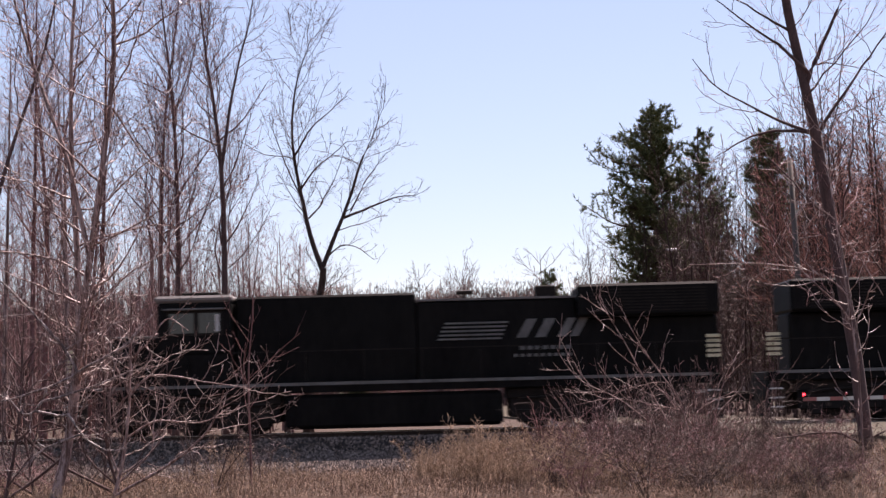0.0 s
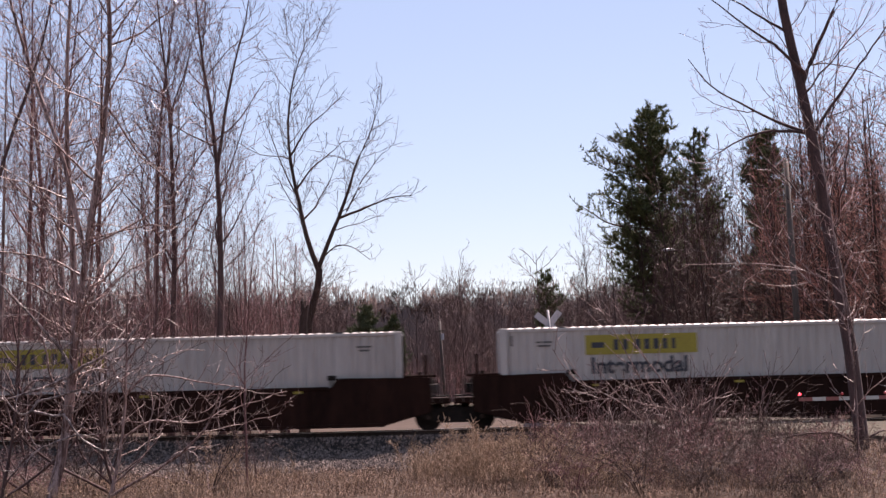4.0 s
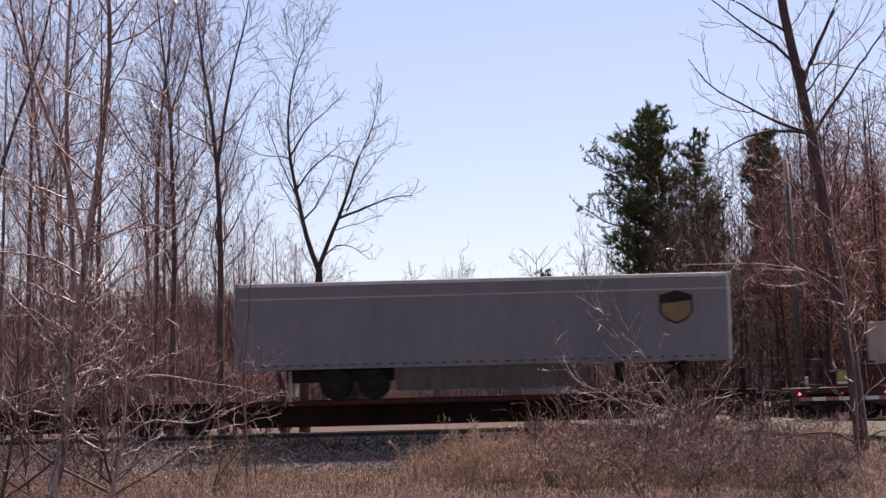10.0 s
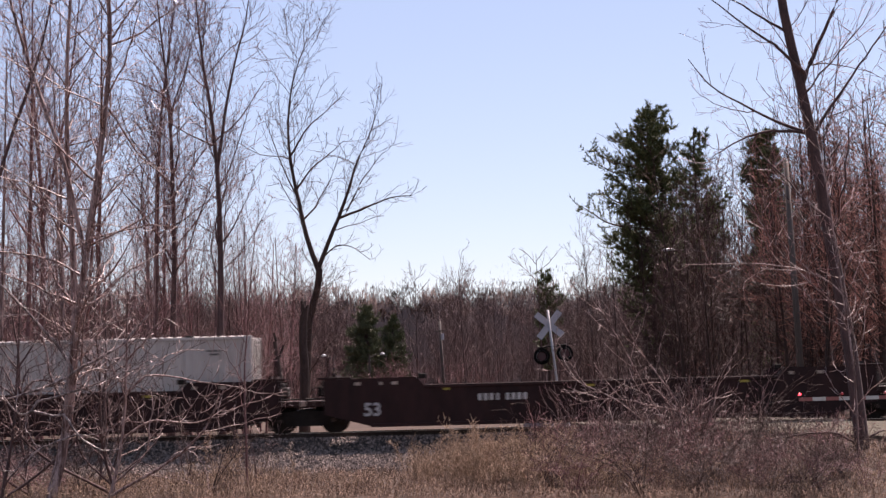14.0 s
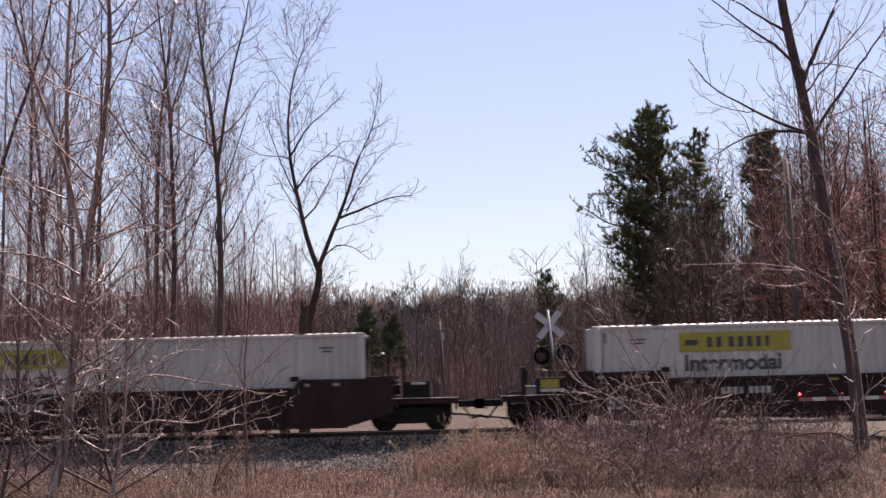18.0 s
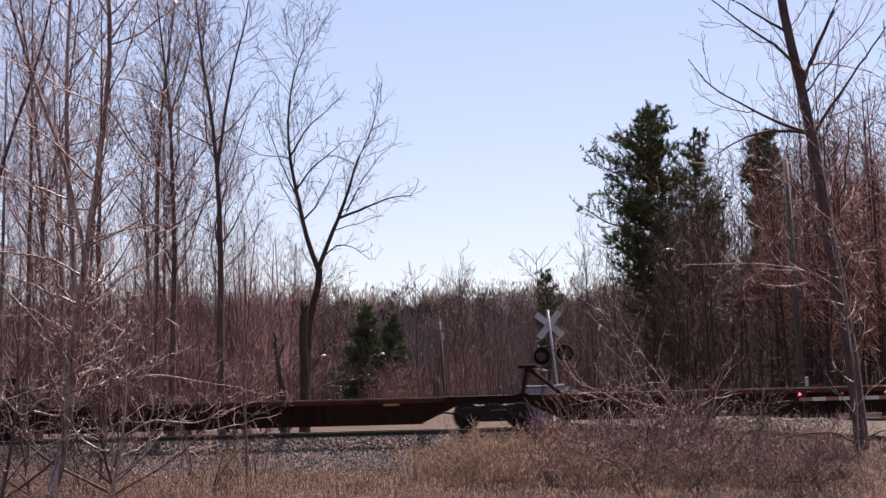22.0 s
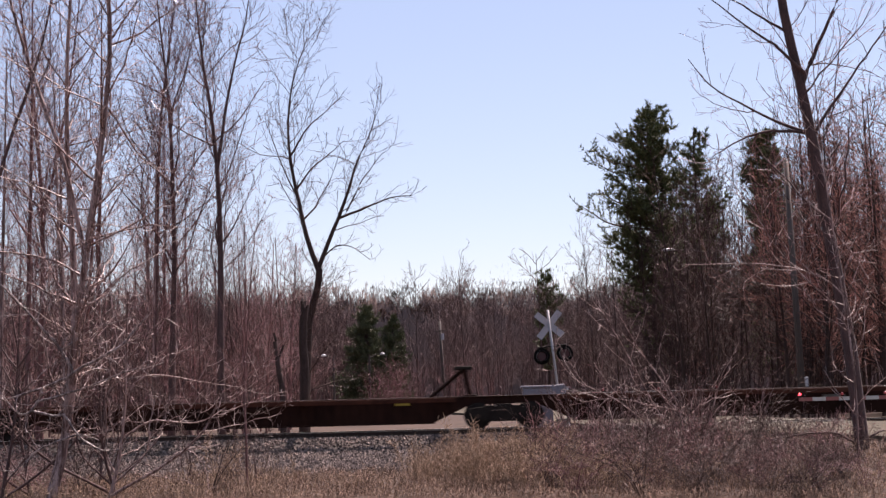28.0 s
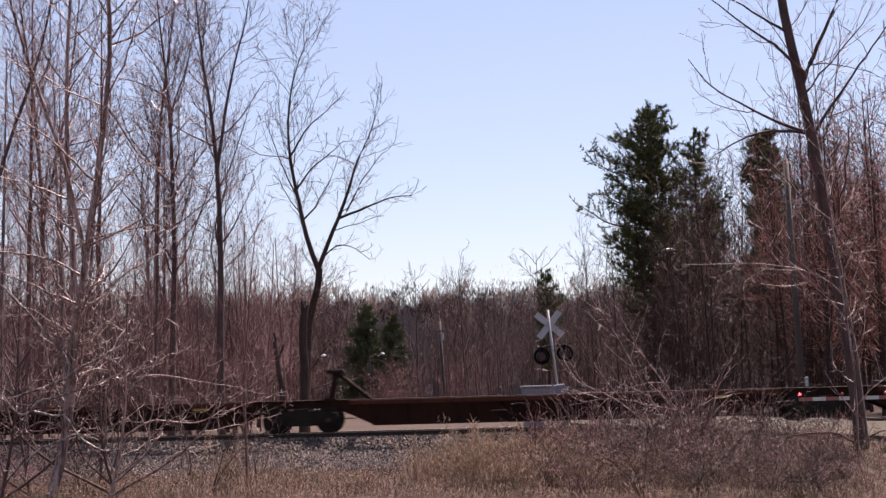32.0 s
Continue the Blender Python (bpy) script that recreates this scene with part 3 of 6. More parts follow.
def well_car(paint, label, left="end", right="end", number=True, tag=None):
    """One well of a container car; x = 0 at the left end of its 16.15 m load. Ends are couplers or shared trucks."""
    w = tagged(new("well_car"), label, "well car", "cars of the train")
    L = 16.15
    lx, rx = (-3.0 if left == "end" else -1.5), (L + 3.0 if right == "end" else L + 1.5)
    for y in (-1.46, 1.46):
        bm = bmesh.new()
        outline(bm, [(-0.9, 0.6), (0.6, 0.2), (L - 0.6, 0.2), (L + 0.9, 0.6), (L + 0.9, 1.72), (L - 2.1, 1.76), (L - 2.35, 1.46), (2.35, 1.46), (2.1, 1.76), (-0.9, 1.72)], y - 0.06, y + 0.06)
        side = part("side_wall", bm, paint, w)
        s = 1 if y > 0 else -1
        rib = part("rib", boxes((-0.05, 0.05, -0.035, 0.035, 0.285, 1.37)), paint, side, at=pose(1.2, y + s * 0.06, 0))
        for k in range(1, 9):
            piece("rib", rib.data, side, at=pose(1.2 + 1.72 * k, y + s * 0.06, 0))
        part("top_chord", boxes((2.4, L - 2.4, y - 0.11, y + 0.11, 1.38, 1.50), bevel=0.015), paint, side)
        part("bottom_chord", boxes((0.6, L - 0.6, y - 0.12, y + 0.12, 0.16, 0.28), bevel=0.015), paint, side)
    part("well_floor", boxes((0.3, L - 0.3, -1.39, 1.39, 0.26, 0.338)), GRIME, w)
    for x0, x1, kind in ((lx, -0.5, left), (L + 0.5, rx, right)):
        part("end_platform", boxes((x0, x1, -1.3, 1.3, 0.86, 1.06), (x0 + (0.2 if x0 < 0 else 0.5), x1 - (0.5 if x0 < 0 else 0.2), -0.45, 0.45, 0.5, 0.86), bevel=0.02), paint, w)
        part("bulkhead", boxes((-0.62, -0.5, -1.4, 1.4, 0.6, 1.9) if x0 < 0 else (L + 0.5, L + 0.62, -1.4, 1.4, 0.6, 1.9)), paint, w)
    for x in ((-1.25, -0.75) if left == "end" else (-0.75,)) + ((L + 1.25, L + 0.75) if right == "end" else (L + 0.75,)):
        part("grab_post", rods(((x, -1.35, 1.0), (x, -1.35, 2.45), 0.05), ((x, -1.35, 2.4), (x + 0.02, -0.9, 2.4), 0.04)), paint, w)
    for e, way, kind in ((0.0, -1, left), (L, 1, right)):
        p = e + 0.95 * way
        part("handrail", rods(((p, -1.38, 0.9), (p, -1.38, 2.55), 0.02), ((p + 0.28 * way, -1.38, 0.9), (p + 0.28 * way, -1.38, 2.1), 0.016), sides=6), POLEWOOD if kind == "joint" else paint, w)
        part("brake_valve", boxes((p + 0.05 * way - 0.14, p + 0.05 * way + 0.14, -0.95, -0.6, 1.2, 1.52), (p - 0.07, p + 0.07, -0.85, -0.7, 1.52, 1.66), bevel=0.03), POLEWOOD if kind == "joint" and way > 0 else GRIME, w)
        part("brake_pipe", rods(((p - 0.3 * way, -1.1, 1.12), (p + 0.55 * way, -1.1, 1.12), 0.025), ((p + 0.55 * way, -1.1, 1.12), (p + 0.55 * way, -1.1, 0.8), 0.025), sides=6), GRIME, w)
        part("end_sill", boxes((min(e, e + 1.1 * way), max(e, e + 1.1 * way), -1.53, -1.40, 1.73, 1.80), bevel=0.01), paint, w)
        part("top_casting", boxes((e - 2.30 * way - 0.14, e - 2.30 * way + 0.14, -1.56, -1.36, 1.70, 1.86), bevel=0.02), GRIME, w)
    if left == "end":
        bogie(w, -1.45)
        coupler(w, lx, -1)
        part("brake_stand", boxes((-2.35, -2.2, -0.95, -0.35, 1.06, 2.0), (-2.2, -2.15, -0.85, -0.45, 1.45, 1.9), bevel=0.02), paint, w)
        part("ladder", rods(*[((-2.85, -1.34, z), (-2.35, -1.34, z), 0.02) for z in (0.55, 0.85, 1.15)], ((-2.85, -1.34, 0.4), (-2.85, -1.34, 1.3), 0.02), ((-2.35, -1.34, 0.4), (-2.35, -1.34, 1.3), 0.02)), GRIME, w)
        part("warning_plate", boxes((-1.75, -1.15, -1.43, -1.41, 1.28, 1.56)), YELLOW, w, "yellow warning plate")
        part("plate_strip", boxes((-1.75, -1.0, -1.43, -1.41, 1.16, 1.26)), WHITE, w, "white strip under a warning plate")
        part("plate_box", boxes((-1.9, -0.95, -1.40, -1.0, 1.07, 1.62), bevel=0.02), GRIME, w)
    else:
        bogie(w, -1.5)
    if right == "end":
        bogie(w, L + 1.45)
        coupler(w, rx, 1)
        part("plate_strip", boxes((L + 1.5, L + 1.95, -1.43, -1.41, 1.5, 1.58)), WHITE, w, "white strip on the end platform")
        part("plate_box", boxes((L + 1.2, L + 2.1, -1.40, -1.0, 1.07, 1.62), bevel=0.02), GRIME, w)
    if number:
        if paint is MAROON:
            piece("lettering", FIFTY_THREE, w, "grey white painted number", pose(0.38, -1.535, 0.54))
        bars("mark", [(x, x + 0.11, -1.532, -1.522, 0.94, 1.16) for x in (4.1, 4.29, 4.48, 4.67, 5.0, 5.19, 5.38, 5.57)], WHITE, w, "white painted mark")
        bars("tag", [(x, x + d, -1.541, -1.531, 1.52, 1.62) for x, d in ((0.1, 0.2), (0.9, 0.12), (1.3, 0.2), (14.2, 0.15), (15.1, 0.22))], BOXTAN, w, "small pale tag")
    bars("reflector", [*[(x, x + 0.28, -1.531, -1.521, 1.30, 1.38) for x in (2.9, 7.6, 12.6)]], YELLOW, w, "yellow reflective strip")
    if tag == "logo":
        part("logo_panel", boxes((6.9, 9.3, -1.534, -1.524, 0.96, 1.36)), GRIME, w, "dark painted panel")
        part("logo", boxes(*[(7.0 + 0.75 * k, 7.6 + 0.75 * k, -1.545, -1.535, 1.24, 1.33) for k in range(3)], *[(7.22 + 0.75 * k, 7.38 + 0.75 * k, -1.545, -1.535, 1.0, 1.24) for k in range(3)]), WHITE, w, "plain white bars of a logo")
    if tag == "spray":
        for m, pts in ((PINK, [(9.7, 0.3), (11.5, 0.2), (14.3, 0.24), (14.7, 0.5), (14.3, 1.24), (13.2, 1.30), (12.4, 1.16), (11.2, 1.28), (10.3, 1.1), (9.6, 0.7)]), (TEAL, [(14.75, 0.3), (15.5, 0.42), (15.75, 0.8), (15.5, 1.12), (15.0, 1.28), (14.5, 1.36), (14.5, 0.9)])):
            bm = bmesh.new()
            outline(bm, pts, -1.545, -1.53)
            part("graffiti", bm, m, w, "faded spray paint")
        bars("graffiti_letter", [(x, x + wd, -1.556, -1.546, z, z + h) for x, wd, z, h in ((10.2, 0.5, 0.72, 0.1), (10.9, 0.3, 0.6, 0.24), (11.5, 0.24, 0.36, 0.3), (11.95, 0.7, 0.66, 0.1), (12.7, 0.14, 0.4, 0.5), (13.4, 0.4, 0.62, 0.2), (14.8, 0.5, 0.45, 0.1), (14.8, 0.1, 0.55, 0.4), (15.2, 0.1, 0.55, 0.4))], MAROON, w, "dark spray paint bar")
    if tag == "weave":
        bm = bmesh.new()
        for k in range(9):
            x, up = 2.1 + 0.42 * k, 0.3 + 0.12 * (k % 3)
            rod(bm, (x, -1.54, up), (x + 0.55, -1.54, up + 0.75), 0.06, sides=4)
            rod(bm, (x + 0.6, -1.54, up), (x + 0.1, -1.54, up + 0.8), 0.05, sides=4)
        part("graffiti", bm, LOGOGREY, w, "grey woven spray paint")
    if tag == "scrawl":
        bm = bmesh.new()
        rng = random.Random(5)
        for k in range(11):
            x = 3.2 + 0.95 * k
            for j in range(4):
                a = Vector((x + rng.uniform(0, 0.6), -1.54, 0.35 + rng.uniform(0, 0.9)))
                rod(bm, a, a + Vector((rng.uniform(-0.25, 0.45), 0, rng.uniform(-0.4, 0.5))), 0.045, sides=4)
        part("graffiti", bm, BOXTAN, w, "pale spray paint scrawl")
    return w


FIFTY_THREE = lettering("53", 0.58, SIGNGREY)
INTERMODAL = lettering("Intermodal", 0.72, INK)


def container(paint, label, kind="plain", pitch=0.29):
    """A 53 foot container with pressed side posts; x = 0 at its left end, z = 0 at its foot."""
    c = tagged(new("container"), label, "shipping container", "containers on the train")
    L, W, H = 16.15, 1.29, 2.90
    n = int((L - 0.5) / pitch)
    for s in (-1, 1):
        prof = []
        for k in range(n):
            x = 0.25 + k * (L - 0.5) / n
            d = (L - 0.5) / n
            prof += [(x, W - 0.036), (x + 0.26 * d, W - 0.036), (x + 0.36 * d, W - 0.004), (x + 0.90 * d, W - 0.004)]
        prof.append((L - 0.25, W - 0.036))
        X, Y = np.array(prof).T
        co = np.stack([np.stack([X, s * Y, np.full_like(X, z)], -1) for z in (0.18, H - 0.12)])
        m = len(X)
        i = np.arange(2 * m).reshape(2, m)
        q = np.stack([i[0, :-1], i[0, 1:], i[1, 1:], i[1, :-1]], -1)
        piece("side_wall", mesh_of("side_wall", co, q if s < 0 else q[:, ::-1], paint, smooth=False), c)
        part("bottom_rail", boxes((0.1, L - 0.1, s * W - 0.05, s * W + 0.01, 0.0, 0.19), bevel=0.01), paint, c)
        part("top_rail", boxes((0.1, L - 0.1, s * W - 0.05, s * W + 0.012, H - 0.13, H - 0.02), bevel=0.01), paint, c)
        for x in (0.0, L - 0.25):
            part("corner_post", boxes((x, x + 0.25, s * W - 0.14, s * W + 0.012, 0.0, H), bevel=0.015), paint, c)
    part("roof", boxes((0.1, L - 0.1, -W + 0.05, W - 0.05, H - 0.06, H - 0.03)), paint, c)
    bows = bmesh.new()
    for x in np.arange(0.32, L - 0.4, 0.29):  # sloping ends of the pressed roof ribs
        lo = [bows.verts.new((x, y, z)) for y, z in ((-W - 0.01, H - 0.055), (-W + 0.11, H + 0.014), (-W + 0.11, H - 0.055))]
        hi = [bows.verts.new((x + 0.17, v.co.y, v.co.z)) for v in lo]
        bows.faces.new((lo[0], hi[0], hi[1], lo[1]))
        bows.faces.new((lo[1], hi[1], hi[2], lo[2]))
        bows.faces.new(lo[::-1])
        bows.faces.new(hi)
    tagged(part("roof_rib", bows, paint, c), kind="stuff")
    part("floor", boxes((0.1, L - 0.1, -W + 0.05, W - 0.05, 0.02, 0.14)), GRIME, c)
    for x in (1.98, L - 2.12):
        part("lifting_post", boxes((x - 0.09, x + 0.23, -W - 0.016, -W + 0.05, 0.0, H + 0.02), bevel=0.01), paint, c)
        part("lifting_casting", boxes((x - 0.06, x + 0.2, -W - 0.022, -W + 0.05, H - 0.14, H + 0.03), bevel=0.01), GRIME, c)
    part("end_wall", boxes((0.02, 0.06, -W + 0.02, W - 0.02, 0.1, H - 0.08)), paint, c)
    part("end_door", boxes((L - 0.06, L - 0.02, -W + 0.02, -0.01, 0.1, H - 0.08), (L - 0.06, L - 0.02, 0.01, W - 0.02, 0.1, H - 0.08)), paint, c)
    for y in (-0.95, -0.3, 0.3, 0.95):
        part("lock_bar", rods(((L - 0.005, y, 0.12), (L - 0.005, y, H - 0.1), 0.018), ((L + 0.005, y - 0.12, 1.05), (L + 0.005, y + 0.12, 1.05), 0.015), sides=6), GRIME, c, "dark steel lock bar")
    f = -W - 0.014
    bars("data_mark", [(0.36, 0.44, f - 0.006, f - 0.001, H - 0.58, H - 0.24), *[(x, x + w, f - 0.006, f - 0.001, H - z, H - z + 0.06) for x, w, z in ((1.2, 0.16, 0.5), (1.42, 0.3, 0.5), (1.25, 0.42, 0.62), (L - 1.5, 0.5, 0.5), (L - 1.4, 0.32, 0.62))]], LOGOGREY, c, "small dark mark")
    if kind == "yellow":
        part("sign_panel", boxes((2.80, 6.45, f - 0.008, f, 1.98, 2.62)), YELLOW, c, "yellow sign panel")
        bars("sign_bar", [*[(x, x + w, f - 0.014, f - 0.009, 2.12, 2.46) for x, w in ((3.72, 0.16), (4.02, 0.17), (4.42, 0.18), (4.72, 0.18), (5.02, 0.18), (5.32, 0.16), (5.62, 0.12))], (3.0, 3.42, f - 0.014, f - 0.009, 2.20, 2.38)], INK, c, "dark bar of a brand mark")
        piece("lettering", INTERMODAL, c, "dark blue painted word", pose(2.95, f - 0.006, 1.38))
    if kind == "house":
        bm = bmesh.new()
        outline(bm, [(6.4, 1.35), (6.4, 2.0), (7.0, 2.3), (7.6, 2.0), (7.6, 1.35)], f - 0.01, f)
        part("logo", bm, WHITE, c, "white gabled logo shape")
        bars("logo_bar", [*[(x, x + 0.14, f - 0.016, f - 0.011, 1.45, 1.98) for x in (6.62, 6.86, 7.1, 7.3)], (6.62, 7.44, f - 0.016, f - 0.011, 1.68, 1.76)], BOXGREEN, c)
        bars("brand_bar", [*[(x, x + 0.22, f - 0.01, f, 1.72, 2.08) for x in (8.2, 8.5, 8.8)], *[(x, x + 0.2, f - 0.01, f, 1.36, 1.62) for x in (7.9, 8.18, 8.46, 8.74, 9.02)]], WHITE, c, "white bar of a brand mark")
        bars("mark", [*[(x, x + 0.16, f - 0.01, f, 2.46, 2.58) for x in (1.4, 1.6, 2.4, 2.6, 2.8, 3.0, 3.2)]], WHITE, c)
    if kind == "diamond":
        bm = bmesh.new()
        outline(bm, [(3.5, 1.72), (3.72, 1.95), (3.94, 1.72), (3.72, 1.49)], f - 0.01, f)
        part("placard", bm, WHITE, c, "white diamond placard")
        bars("mark", [*[(x, x + 0.16, f - 0.01, f, 2.36, 2.48) for x in (1.5, 1.7, 2.4, 2.6, 2.8, 3.0, 3.2)]], WHITE, c)
    return c


def trailer(label):
    """A grey road trailer on its hitch; x = 0 at its tail."""
    t = tagged(new("road_trailer"), label, "trailer", "trailers on the train")
    L, W, z0, z1 = 16.15, 1.29, 1.20, 4.02
    part("body", boxes((0, L, -W, W, z0, z1), bevel=0.05), TRAILERGREY, t)
    part("bottom_rail", boxes((0.05, L - 0.05, -W - 0.02, W + 0.02, z0 - 0.03, z0 + 0.20), bevel=0.01), TRAILERGREY, t)
    part("top_rail", boxes((0.05, L - 0.05, -W - 0.02, W + 0.02, z1 - 0.13, z1 - 0.01), bevel=0.01), WHITE, t, "pale top rail")
    part("side_rail", boxes((0.05, L - 0.05, -W - 0.014, -W, z1 - 0.56, z1 - 0.50), bevel=0.004), BOXTAN, t, "pale rub rail below the roof")
    part("front_post", boxes((L - 0.06, L + 0.02, -W - 0.02, -W + 0.1, z0, z1), bevel=0.01), WHITE, t)
    part("rear_post", boxes((-0.02, 0.12, -W - 0.02, -W + 0.1, z0, z1), (0.38, 0.42, -W - 0.012, -W, z0 + 0.2, z1 - 0.1)), TRAILERGREY, t)
    for x in np.arange(0.8, L - 0.4, 0.42):
        part("rivet_lamp", boxes((x, x + 0.14, -W - 0.032, -W - 0.021, z0 + 0.08, z0 + 0.12)), GRIME, t)
    bm = bmesh.new()
    outline(bm, [(13.85, 3.3), (14.4, 3.46), (14.95, 3.3), (14.95, 2.75), (14.75, 2.5), (14.4, 2.35), (14.05, 2.5), (13.85, 2.75)], -W - 0.012, -W)
    part("logo", bm, MAROON, t, "dark brown shield shaped logo")
    bm = bmesh.new()
    outline(bm, [(13.92, 3.02), (14.88, 3.12), (14.88, 2.76), (14.72, 2.56), (14.4, 2.42), (14.08, 2.56), (13.92, 2.76)], -W - 0.02, -W - 0.013)
    part("logo_field", bm, GOLD, t, "dull gold lower field of the shield")
    part("skirt", boxes((5.2, 11.3, -W + 0.05, -W + 0.09, 0.42, z0 - 0.04)), POLEWOOD, t, "dull tan side skirt")
    part("bogie_frame", boxes((1.6, 5.1, -1.0, 1.0, 0.75, 1.17)), GRIME, t)
    part("mud_flap", boxes((1.72, 1.76, -1.2, -0.6, 0.3, 1.15), (1.72, 1.76, 0.6, 1.2, 0.3, 1.15)), WHITE, t)
    for x in (3.2, 4.45):
        for y in (-0.98, 0.98):
            bm = bmesh.new()
            rod(bm, (x, y - 0.26, 0.675), (x, y + 0.26, 0.675), 0.50, sides=24)
            tyre = part("tyre", bm, RUBBER, t)
            part("hub", rods(((x, y - 0.29, 0.675), (x, y + 0.29, 0.675), 0.2), sides=14), GRIME, tyre)
    for y in (-0.8, 0.8):
        part("landing_leg", rods(((12.6, y, 0.5), (12.6, y, 1.2), 0.07)), GRIME, t)
    return t


def hitch(parent, x, way, up=True):
    """The folding stand that holds a trailer's kingpin, raised or lying on the spine."""
    if up:
        a, b, top = x, x + 0.2 * way, 1.98
        part("hitch_post", rods(((a, -0.25, 1.05), (b, -0.25, top), 0.07), ((a, 0.25, 1.05), (b, 0.25, top), 0.07), ((a + 0.1 * way, -0.25, 1.5), (a + 0.1 * way, 0.25, 1.5), 0.04)), BROWN, parent)
        part("hitch_strut", rods(((b, 0, top), (x + 1.35 * way, 0, 1.05), 0.07), ((b + 0.5 * way, 0, top - 0.4), (b + 0.5 * way, 0, 1.05), 0.03)), BROWN, parent)
        part("hitch_head", boxes((b - 0.32, b + 0.28, -0.45, 0.45, top - 0.03, top + 0.09), (b - 0.12, b + 0.12, -0.2, 0.2, top - 0.12, top - 0.03), bevel=0.02), GRIME, parent)
    else:
        part("hitch_strut", rods(((x, -0.25, 1.12), (x + 1.35 * way, -0.25, 1.16), 0.06), ((x, 0.25, 1.12), (x + 1.35 * way, 0.25, 1.16), 0.06)), BROWN, parent)
        lo, hi = sorted((x - 0.1 * way, x + 0.5 * way))
        part("hitch_head", boxes((lo, hi, -0.45, 0.45, 1.10, 1.26), bevel=0.03), GRIME, parent)
    part("hitch_shoe", boxes((x - 0.2, x + 0.2, -0.4, 0.4, 1.072, 1.13), bevel=0.015), BROWN, parent)


def spine_car(paint, L, label, left="joint", right="joint", hitches=((1.1, 1, True),), panel=False):
    """One unit of a spine car; x = 0 over its left truck, L the way to the next."""
    s = tagged(new("spine_car"), label, "spine car", "cars of the train")
    for y in (-0.52, 0.52):
        bm = bmesh.new()
        outline(bm, [(-0.6, 0.80), (1.1, 0.80), (2.3, 0.24), (L - 2.3, 0.24), (L - 1.1, 0.80), (L + (1.2 if right == "end" else -0.62), 0.80), (L + (1.2 if right == "end" else -0.62), 1.04), (-0.6, 1.04)], y - 0.05, y + 0.05)
        part("spine_web", bm, paint, s)
    part("top_plate", boxes((-0.6 if left == "joint" else -1.2, L + (1.2 if right == "end" else -0.62), -0.66, 0.66, 1.042, 1.075), bevel=0.01), paint, s)
    part("bottom_plate", boxes((2.3, L - 2.3, -0.62, 0.62, 0.20, 0.238)), paint, s)
    for x in (2.0, L / 2 - 2.0, L / 2 + 2.0, L - 2.0):
        part("cross_bearer", boxes((x - 0.12, x + 0.12, -1.32, -0.58, 0.88, 1.04), (x - 0.12, x + 0.12, 0.58, 1.32, 0.88, 1.04), bevel=0.02), paint, s)
    part("side_rail", boxes((1.6, L - 1.6, -1.36, -1.24, 0.90, 1.05), bevel=0.01), RUSTRAIL, s, "rusty side rail")
    part("side_rail", boxes((1.6, L - 1.6, 1.24, 1.36, 0.93, 1.05), bevel=0.01), paint, s)
    bars("reflector", [(L - 3.6, L - 3.1, -0.585, -0.572, 0.82, 0.98)], YELLOW, s, "yellow reflective strip")
    if panel:
        bars("mark", [(L * 0.61, L * 0.61 + 0.74, -0.585, -0.572, 0.70, 0.83)], LOGOGREY, s, "pale number panel")
    for x, way, up in hitches:
        hitch(s, x, way, up)
    bogie(s, 0.0)
    if left == "end":
        coupler(s, -1.1, -1)
    if right == "end":
        bogie(s, L)
        coupler(s, L + 1.1, 1)
        part("brake_stand", boxes((L + 0.75, L + 0.9, -0.5, 0.1, 1.06, 1.8), bevel=0.02), paint, s)
    return s


